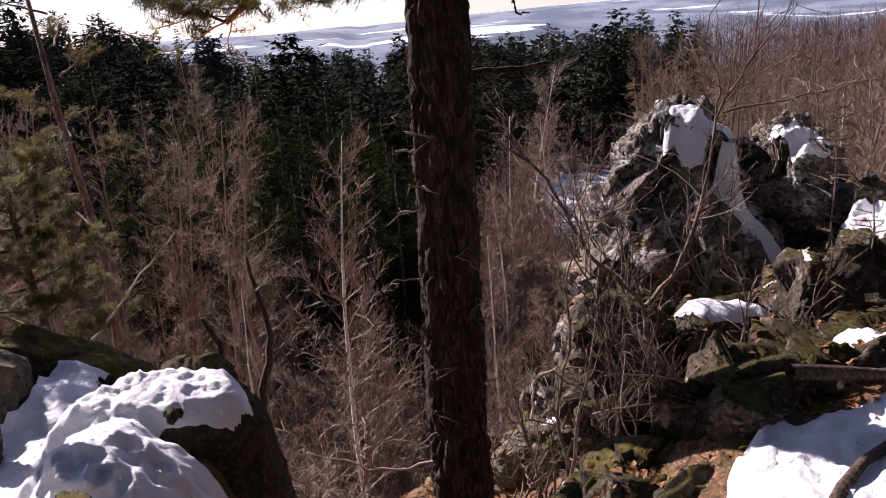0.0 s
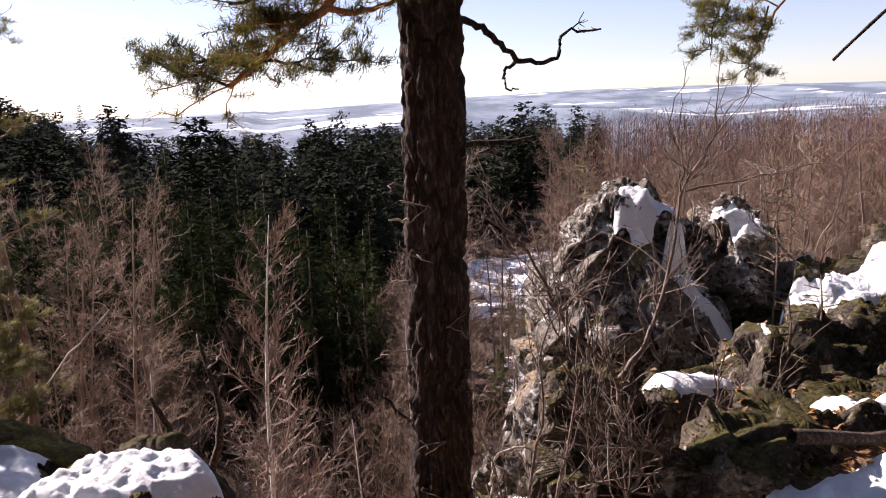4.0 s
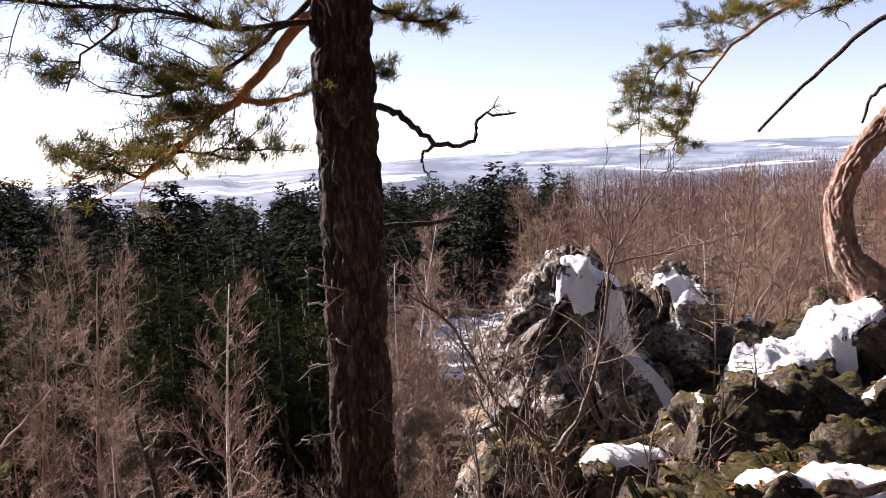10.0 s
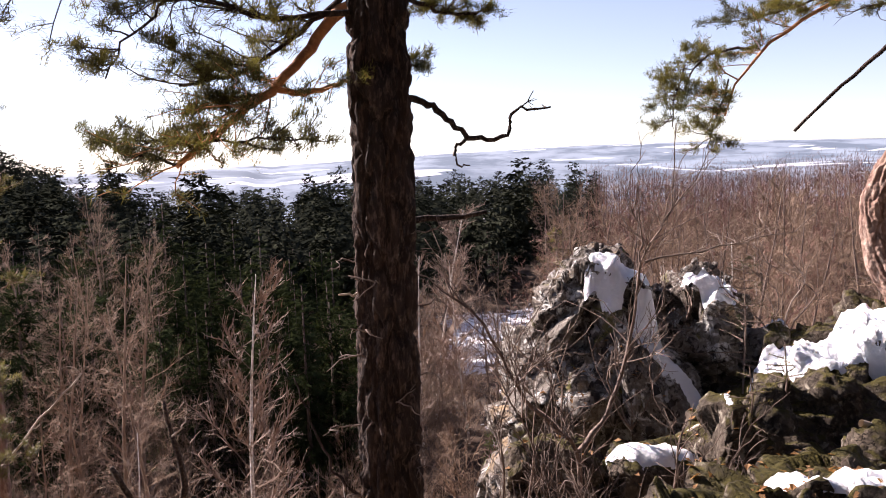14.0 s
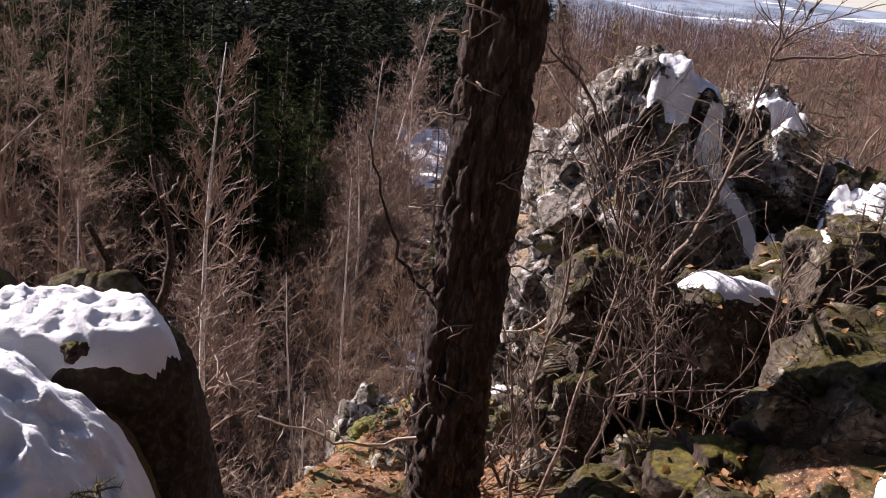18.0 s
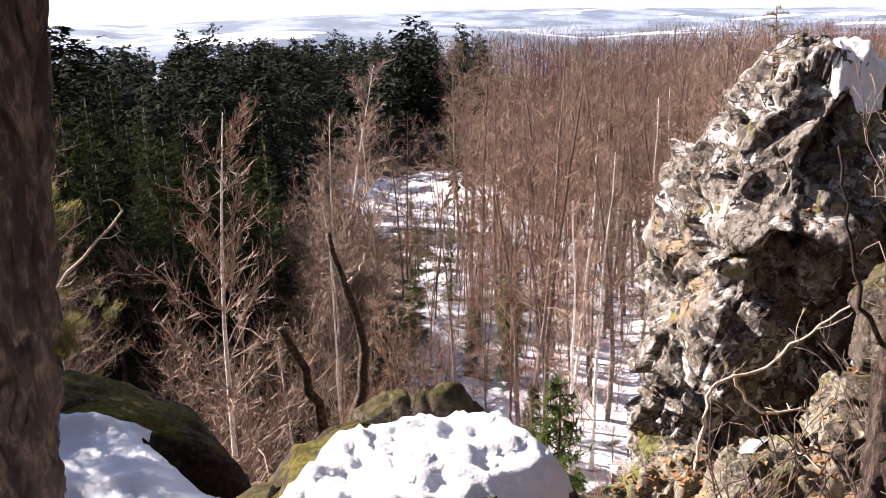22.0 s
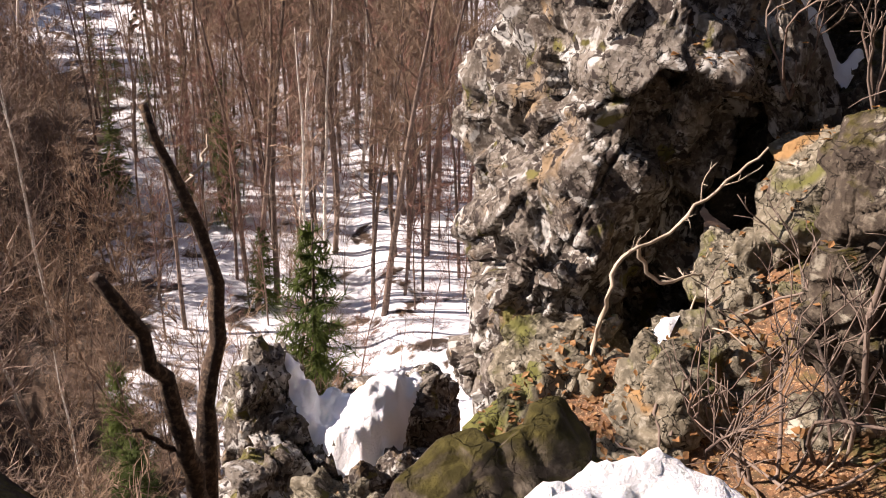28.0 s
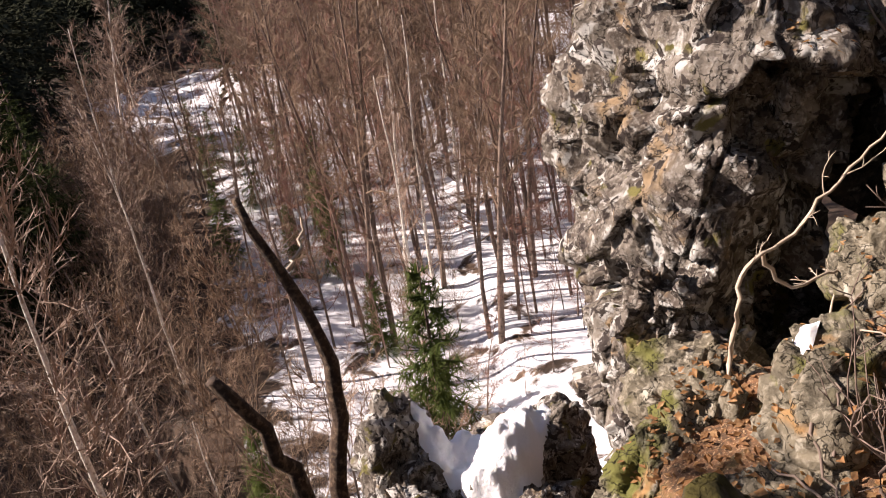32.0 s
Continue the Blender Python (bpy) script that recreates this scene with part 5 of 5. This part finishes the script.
for k in range(9):
    a, h = 0.7 * k + 0.3, 3.2 + 0.42 * k
    limb(pine, [(PX, PY, h), (PX + 0.8 * math.cos(a), PY + 0.8 * math.sin(a), h + 0.15), (PX + 1.7 * math.cos(a + 0.2), PY + 1.7 * math.sin(a + 0.2), h + 0.1)], 0.025, 0.007, bark_orange, seed=40 + k, twigs=20, reach=0.5, tufts=1, needle=0.08)
tagged(pine, "tall dark pine with furrowed bark at the crag's edge", "tree")

# flat pads of needles at the limbs' ends
limb_pads = (
    ([(-0.1, 3.22, 1.8), (-0.25, 3.2, 1.72), (-0.42, 3.2, 1.74), (-0.6, 3.2, 1.74)], 13, 0.18),
    ([(-0.2, 3.19, 1.72), (-0.05, 3.22, 1.72), (0.15, 3.25, 1.72)], 10, 0.15),
    ([(-0.3, 3.15, 1.64), (-0.4, 3.14, 1.66), (-0.52, 3.12, 1.7)], 7, 0.15),
    ([(0.0, 3.3, 2.0), (-0.14, 3.26, 2.02), (-0.3, 3.22, 2.05)], 7, 0.16),
    ([(-0.3, 3.2, 2.24), (-0.46, 3.18, 2.1), (-0.54, 3.17, 1.95)], 9, 0.14),
    ([(0.02, 3.28, 1.9), (-0.08, 3.26, 1.88), (-0.16, 3.24, 1.87)], 5, 0.1),
)
for k, (pts, twigs, reach) in enumerate(limb_pads):
    limb(pine, pts, 0.006, 0.003, bark_pine, seed=600 + k, twigs=twigs, reach=reach, tufts=2, needle=0.034)

# the slim pine beside the boulders
pine2 = empty("pine_tree", -1.81, 3.7, -0.4)
child("trunk", furrowed_trunk([(-0.01, 0.02, -0.25), (0, 0, 0.05), (0.11, -0.1, 0.95), (0.27, -0.25, 2.3), (0.45, -0.4, 4.0), (0.5, -0.45, 6)], [0.105, 0.072, 0.065, 0.062, 0.052, 0.025], 9, bark_pine, depth=0.017), pine2, "slim dark trunk with deep bark furrows")
for k in range(11):
    a, h = 2.4 * k, 2.6 + 0.3 * k
    limb(pine2, [(-1.5, 3.4, h), (-1.5 + 0.6 * math.cos(a), 3.4 + 0.6 * math.sin(a), h + 0.1), (-1.5 + 1.2 * math.cos(a), 3.4 + 1.2 * math.sin(a), h + 0.05)], 0.018, 0.006, bark_orange, seed=60 + k, twigs=16, reach=0.45, tufts=1, needle=0.08)
tagged(pine2, "slim pine with deeply furrowed dark bark", "tree")

# the young pine and the leaning dead branch below the ledge
pine4 = empty("pine_tree", -2.3, 5.75, -2.4)
g = Geo()
g.tube([(0.1, 0, -0.8), (0.08, 0, 1.2), (0.0, 0, 2.2), (-0.05, 0, 2.9), (-0.08, 0, 3.3)], [0.045, 0.034, 0.028, 0.02, 0.01], 8)
child("trunk", g.mesh("trunk", bark_brown, True), pine4)
for k in range(22):
    a, h = 2.4 * k, -0.45 + 0.056 * k
    d = 0.62 - 0.012 * k
    cx = -2.3 - 0.04 * h
    limb(pine4, [(cx, 5.75, h), (cx - 0.1 + 0.5 * d * math.cos(a), 5.75 + 0.5 * d * math.sin(a), h + 0.05), (cx - 0.18 + d * math.cos(a), 5.75 + d * math.sin(a), h + 0.16)], 0.012, 0.004, bark_brown, seed=400 + k, twigs=17, reach=0.24, tufts=2, needle=0.05, first=0.35)
tagged(pine4, "young sunlit pine below the mossy ledge", "tree")
pine5 = empty("pine_tree", -2.6, 8.0, -5.5)
g = Geo()
g.tube([(0.05, 0, -0.5), (-0.02, 0, 3.0), (0.04, 0, 5.0), (-0.12, 0, 6.4), (-0.2, 0, 7.5)], [0.09, 0.06, 0.045, 0.035, 0.02], 8)
child("trunk", g.mesh("trunk", bark_scaly, True), pine5)
for k in range(9):
    a, h = 2.2 + 2.0 * k, -0.1 + 0.28 * k
    limb(pine5, [(-2.65, 8.0, h), (-2.7 + 0.25 * math.cos(a), 8.0 + 0.3 * math.sin(a), h + 0.1), (-2.75 + 0.45 * math.cos(a), 8.0 + 0.6 * math.sin(a), h + 0.2)], 0.012, 0.004, bark_scaly, seed=460 + k, twigs=7, reach=0.2, tufts=1, needle=0.05, bare=4, first=0.5)
tagged(pine5, "thin pine with sparse tufts on the slope", "tree")
lean_ = empty("leaning_branch", -2.3, 6.9, -1.0)
limb(lean_, [(-2.5, 6.9, -1.0), (-2.2, 6.95, -0.68), (-1.9, 7.0, -0.33), (-1.6, 7.0, -0.03)], 0.014, 0.006, pale_wood, name="stem", seed=440, bare=3, reach=0.25)
tagged(lean_, "pale dead branch leaning over the slope", "branch")

# the curved pine on the ridge
pine3 = empty("curved_pine", 4.1, 4.7, 0.5)
child("trunk", furrowed_trunk([(0.12, -0.05, 0.0), (0.02, 0.0, 0.17), (-0.07, 0.06, 0.29), (-0.1, 0.11, 0.5), (-0.09, 0.13, 0.74), (-0.02, 0.09, 0.94), (0.1, -0.01, 1.16), (0.23, -0.14, 1.38), (0.33, -0.25, 1.59), (0.4, -0.34, 1.76), (0.46, -0.42, 2.0), (0.5, -0.5, 2.6), (0.5, -0.5, 3.6)], [0.17, 0.13, 0.105, 0.095, 0.09, 0.088, 0.085, 0.08, 0.077, 0.074, 0.07, 0.06, 0.04], 5, bark_scaly, depth=0.014), pine3, "curved reddish trunk with scaly bark")
limb(pine3, [(4.5, 4.3, 2.5), (4.06, 4.2, 2.42), (3.89, 4.37, 2.35), (3.72, 4.55, 2.13), (3.49, 4.74, 1.86), (3.38, 4.82, 1.71)], 0.022, 0.009, bark_pine, seed=81, label="straight bare dead branch")
limb(pine3, [(4.33, 4.45, 2.02), (4.21, 4.4, 2.01), (4.09, 4.5, 1.98), (4.03, 4.57, 1.88), (4.0, 4.6, 1.73)], 0.016, 0.008, bark_pine, seed=82, label="hooked dead branch")
limb(pine3, [(4.5, 4.2, 2.8), (3.8, 4.35, 2.65), (3.3, 4.44, 2.44), (3.14, 4.57, 2.33), (3.02, 4.67, 2.18), (2.9, 4.76, 2.07), (2.86, 4.79, 1.82)], 0.022, 0.006, bark_orange, seed=83, twigs=34, reach=0.3, tufts=2, first=0.4, label="hanging branch with green needle tufts")
limb(pine3, [(3.0, 4.68, 2.24), (2.84, 4.77, 2.24), (2.71, 4.85, 2.18), (2.6, 4.92, 1.95)], 0.01, 0.004, bark_pine, seed=84, twigs=18, reach=0.24, tufts=2)
limb(pine3, [(3.6, 4.4, 2.6), (3.3, 4.5, 2.5), (3.1, 4.6, 2.42), (2.9, 4.7, 2.4)], 0.01, 0.004, bark_pine, seed=85, twigs=18, reach=0.26, tufts=2)
limb(pine3, [(4.5, 4.2, 2.7), (4.2, 4.5, 2.62), (3.9, 4.6, 2.5), (3.7, 4.7, 2.45)], 0.012, 0.004, bark_pine, seed=86, twigs=14, reach=0.2, tufts=2, bare=6)
limb(pine3, [(2.88, 4.78, 2.05), (2.78, 4.75, 1.8), (2.71, 4.75, 1.62)], 0.006, 0.003, bark_pine, seed=87, twigs=14, reach=0.2, tufts=2)
limb(pine3, [(2.62, 4.85, 2.15), (2.5, 4.76, 1.95), (2.46, 4.72, 1.76)], 0.006, 0.003, bark_pine, seed=88, twigs=12, reach=0.18, tufts=2)
for k in range(7):
    a, h = 2.4 * k, 2.9 + 0.2 * k
    limb(pine3, [(4.6, 4.2, h), (4.6 + 0.7 * math.cos(a), 4.2 + 0.7 * math.sin(a), h + 0.1), (4.6 + 1.4 * math.cos(a), 4.2 + 1.4 * math.sin(a), h)], 0.018, 0.006, bark_orange, seed=90 + k, twigs=14, reach=0.45, tufts=1, needle=0.08)
tagged(pine3, "pine with a curved reddish scaly trunk on the ridge", "tree")

# the dead forked snag behind the boulder
snag = empty("dead_snag", -0.85, 5.0, -2.0)
limb(snag, [(-0.80, 5.07, -2.2), (-0.78, 5.10, -1.1), (-0.73, 5.15, -0.77), (-0.67, 5.17, -0.55), (-0.62, 5.20, -0.38), (-0.64, 5.22, -0.25), (-0.70, 5.27, -0.03), (-0.73, 5.30, 0.08), (-0.74, 5.32, 0.15)], 0.055, 0.012, dead_wood, name="stem", label="thick peeling dead stem", seed=101)
limb(snag, [(-0.80, 5.05, -1.15), (-0.85, 5.02, -0.8), (-0.89, 5.01, -0.52), (-0.94, 5.01, -0.3), (-1.02, 5.02, -0.14)], 0.035, 0.016, dead_wood, name="stem", label="thin leaning dead stem", seed=102)
limb(snag, [(-0.69, 5.21, -0.05), (-0.63, 5.23, 0.0), (-0.60, 5.25, 0.06)], 0.007, 0.003, pale_wood, name="twig", seed=103)
limb(snag, [(-0.83, 5.05, -0.85), (-0.92, 5.03, -0.7), (-0.99, 5.02, -0.62)], 0.01, 0.005, dead_wood, name="twig", seed=104)
tagged(snag, "dead forked snag with peeling bark", "dead tree")

# the pale crooked root at the foot of the tower
root = empty("crooked_branch", 1.1, 5.02, -1.3)
limb(root, [(1.07, 5.05, -1.35), (1.1, 5.03, -1.0), (1.1, 5.02, -0.78), (1.26, 5.02, -0.76), (1.42, 4.98, -0.72), (1.5, 4.95, -0.62), (1.6, 4.9, -0.53), (1.72, 4.85, -0.42), (1.78, 4.8, -0.33)], 0.012, 0.005, pale_wood, name="stem", seed=111, bare=5, reach=0.15)
limb(root, [(1.26, 5.02, -0.76), (1.32, 5.0, -0.9), (1.42, 4.96, -0.98), (1.7, 4.9, -0.97)], 0.01, 0.005, pale_wood, name="stem", seed=112, bare=3, reach=0.12)
tagged(root, "pale crooked dead branch leaning at the rock", "branch")

# leafless shrubs in the hollow
def shrub(x, y, z, stems, label, seed):
    ob = empty("bare_shrub", x, y, z)
    for k, (pts, r0, r1, bare, reach) in enumerate(stems):
        limb(ob, pts, r0, r1, twig_grey if k % 4 == 3 else bark_brown, name="stem", seed=seed + k, bare=bare, reach=reach, hang=0.15)
    return tagged(ob, label, "shrub", "leafless shrubs on the crag")


shrub(1.3, 3.75, -1.15, (
    ([(1.28, 3.75, -1.3), (1.45, 3.8, -0.9), (1.56, 3.85, -0.6), (1.5, 3.85, -0.25), (1.48, 3.85, 0.1), (1.3, 3.75, 0.32), (1.15, 3.72, 0.42), (1.06, 3.72, 0.68), (0.9, 3.7, 0.94), (0.75, 3.7, 1.02)], 0.022, 0.005, 34, 0.42),
    ([(1.48, 3.85, 0.1), (1.7, 4.0, 0.2), (1.84, 4.05, 0.53), (1.9, 4.05, 0.81), (1.92, 4.05, 1.03), (2.03, 4.05, 1.19), (2.12, 4.05, 1.32)], 0.014, 0.004, 28, 0.42),
    ([(1.92, 4.05, 1.03), (1.94, 4.05, 1.21), (1.83, 4.05, 1.4)], 0.006, 0.002, 8, 0.25),
    ([(1.95, 4.05, 1.03), (2.2, 4.05, 1.06), (2.5, 4.08, 1.1), (2.9, 4.1, 1.14)], 0.007, 0.002, 9, 0.25),
    ([(1.28, 3.75, -1.3), (1.2, 3.7, -0.8), (1.3, 3.68, -0.45), (1.2, 3.6, -0.1), (1.28, 3.6, 0.25)], 0.014, 0.003, 24, 0.36),
    ([(1.28, 3.75, -1.3), (1.6, 3.7, -0.9), (1.8, 3.6, -0.6), (2.0, 3.5, -0.2), (2.2, 3.5, 0.2)], 0.014, 0.003, 20, 0.36),
    ([(1.3, 3.78, -1.3), (1.75, 3.6, -1.0), (1.9, 3.45, -0.7), (1.95, 3.4, -0.4), (1.8, 3.5, 0.0), (1.95, 3.6, 0.3)], 0.018, 0.004, 20, 0.36),
    ([(1.28, 3.75, -1.3), (1.1, 3.9, -0.9), (1.0, 4.0, -0.5), (1.15, 4.0, -0.1), (1.05, 3.95, 0.3), (1.3, 3.9, 0.6)], 0.014, 0.003, 24, 0.4)), "tangled leafless shrub in front of the rock tower", 120)
shrub(0.85, 3.65, -1.1, (
    ([(0.85, 3.65, -1.25), (0.88, 3.66, -0.75), (0.78, 3.6, -0.4), (0.72, 3.6, -0.1)], 0.012, 0.003, 14, 0.25),
    ([(0.85, 3.65, -1.25), (1.0, 3.6, -0.8), (1.05, 3.6, -0.3), (1.2, 3.6, 0.2), (1.0, 3.6, 0.6)], 0.014, 0.003, 18, 0.3)), "thin leafless shrub beside the pine's foot", 140)
for x, y, seed in ((1.5, 4.3, 150), (2.3, 5.0, 160), (2.9, 5.6, 170), (1.2, 3.2, 180), (3.6, 5.2, 190), (2.2, 3.7, 200)):
    z = surface(x, y) - 0.1
    rr = np.random.default_rng(seed)
    shrub(x, y, z, [([(x, y, z), *(Vector((x, y, z)) + Vector((rr.normal() * 0.1 * k, rr.normal() * 0.08 * k, 0.22 * k)) for k in (1, 2, 3))], 0.007, 0.002, 7, 0.25) for _ in range(4)], "small leafless shrub among the rocks", seed)

for x, y, tall, seed in ((1.0, 3.95, 0.2, 500), (0.75, 4.1, 0.2, 520), (1.5, 3.8, 0.16, 530)):
    z = surface(x, y) - 0.1
    rr = np.random.default_rng(seed)
    shrub(x, y, z, [([(x, y, z), *(Vector((x, y, z)) + Vector((rr.normal() * 0.11 * k, rr.normal() * 0.08 * k, tall * k * rr.uniform(0.8, 1.1))) for k in (1, 2, 3))], 0.009, 0.003, 10, 0.32) for _ in range(4)], "tangled thorny leafless shrub in the hollow", seed)

# fallen logs and sticks on the snow
def log(pts, r0, r1, mat, label, seed):
    ob = empty("fallen_branch", *pts[0])
    limb(ob, pts, r0, r1, mat, name="stem", seed=seed)
    return tagged(ob, label, "branch", "fallen wood on the crag")


def on(x, y, lift=0.03):
    return (x, y, surface(x, y) + lift)


log([on(0.85, 1.65), on(1.25, 1.85, 0.07), on(1.6, 2.1, 0.08), on(2.1, 2.45, 0.08)], 0.022, 0.014, dead_wood, "dark bare log lying across the snow", 210)
log([on(1.5, 1.85, 0.08), on(1.9, 1.9, 0.08), on(2.3, 1.95, 0.08)], 0.012, 0.008, dead_wood, "dark stick on the snow", 211)
log([on(1.5, 2.45), on(1.9, 2.55, 0.05), on(2.5, 2.7, 0.06)], 0.028, 0.02, dead_wood, "thick dark log against the rocks", 212)
log([on(2.95, 3.62, 0.05), on(3.5, 3.58, 0.08), on(4.1, 3.52, 0.07)], 0.022, 0.014, pale_wood, "pale barkless branch lying on the mossy ridge", 215)
log([on(1.9, 4.5, 0.05), on(2.3, 4.3, 0.08), on(2.9, 4.1, 0.06)], 0.02, 0.012, pale_wood, "pale fallen branch on the ridge", 213)
for k in range(16):
    a, x, y = 0.4 + 0.9 * k, 0.5 + 1.3 * rng.uniform(), 3.6 + 1.3 * rng.uniform()
    d = 0.12 + 0.18 * rng.uniform()
    log([on(x, y, 0.01), on(x + d * math.cos(a), y + d * math.sin(a), 0.03), on(x + 2 * d * math.cos(a), y + 2 * d * math.sin(a), 0.015)], 0.007, 0.003, pale_wood if k % 5 == 0 else twig_grey, "thin dead stick on the leaf litter", 220 + k)


def litter():
    """Dead leaves strewn over the hollow."""
    r = np.random.default_rng(9)
    g = Geo()
    for _ in range(5200):
        x, y = r.uniform(-0.35, 2.6), r.uniform(2.3, 5.4)
        z = surface(x, y)
        if z > 0.3 or (z > height(x, y) + 0.12 and r.uniform() < 0.8):
            continue
        a, s = r.uniform(0, 6.3), r.uniform(0.012, 0.026)
        u, w = np.array((math.cos(a), math.sin(a), r.normal() * 0.35)), np.array((-math.sin(a), math.cos(a), r.normal() * 0.35))
        c = np.array((x, y, z + 0.008))
        up = np.array((0, 0, s * r.uniform(0.1, 0.5)))
        g.add([c - u * s, c - w * s * 0.6 + up, c + u * s, c + w * s * 0.6 + up * 0.6], [(0, 1, 2), (0, 2, 3)])
    me = g.mesh("leaf_litter", leaf_dead)
    return tagged(new("leaf_litter", me), "brown dead leaves strewn on the ground", "leaves", kind="stuff")


litter()

# small evergreens on the crag
def sprig(x, y, tall, seed, label, green=None):
    r = np.random.default_rng(seed)
    ob = empty("spruce_sapling", x, y, surface(x, y))
    wood, leaf = Geo(), Geo()
    wood.tube([(0, 0, -0.05), (0.02, 0, tall * 0.5), (0, 0, tall)], [0.008, 0.006, 0.003], 5)
    for k in range(int(26 * max(tall, 0.35) / 0.6)):
        h = r.uniform(0.12, 1.0) * tall
        a = r.uniform(0, 6.3)
        q = bent(r, (0, 0, h), (math.cos(a), math.sin(a), 0.15), (1.1 - h / tall) * tall * 0.42 + 0.04, 4, 0.1, -0.02)
        wood.tube(q, np.linspace(0.004, 0.0015, 5), 4)
        n = 46
        f = r.uniform(0.1, 4, n)
        b = np.stack([np.interp(f, range(5), q[:, c]) for c in range(3)], 1)
        d = (q[-1] - q[0]) / np.linalg.norm(q[-1] - q[0]) * 0.6 + r.normal(size=(n, 3)) * 0.7
        d /= np.linalg.norm(d, axis=1)[:, None]
        leaf.blades(b, b + d * r.uniform(0.015, 0.03, (n, 1)), 0.0035)
    child("stem", wood.mesh("stem", bark_brown), ob)
    child("needles", leaf.mesh("needles", green or needle_spruce), ob)
    return tagged(ob, label, "sapling", "spruce saplings on the crag")


sprig(3.1, 4.95, 0.95, 301, "dark spruce sapling among the rocks")
sprig(3.9, 5.75, 0.55, 302, "yellowish low evergreen shoot", needle_pine)
sprig(-0.68, 2.8, 0.2, 303, "small evergreen sprig poking from the snow", needle_pine)
sprig(2.45, 3.85, 0.35, 304, "small green shoot on the dark rock", needle_pine)
sprig(2.9, 4.2, 0.4, 305, "small green shoot on the dark rock", needle_pine)
sprig(4.6, 5.3, 0.9, 306, "spruce sapling behind the curved pine")
sprig(2.75, 6.3, 0.8, 307, "small yellowish pine on the rock tower", needle_pine)
sprig(2.1, 5.9, 0.45, 308, "small yellowish shoot on the rock tower", needle_pine)
sprig(5.6, 5.4, 1.0, 309, "spreading evergreen shrub on the ridge", needle_pine)
sprig(5.2, 5.7, 0.8, 310, "spreading evergreen shrub on the ridge", needle_spruce)
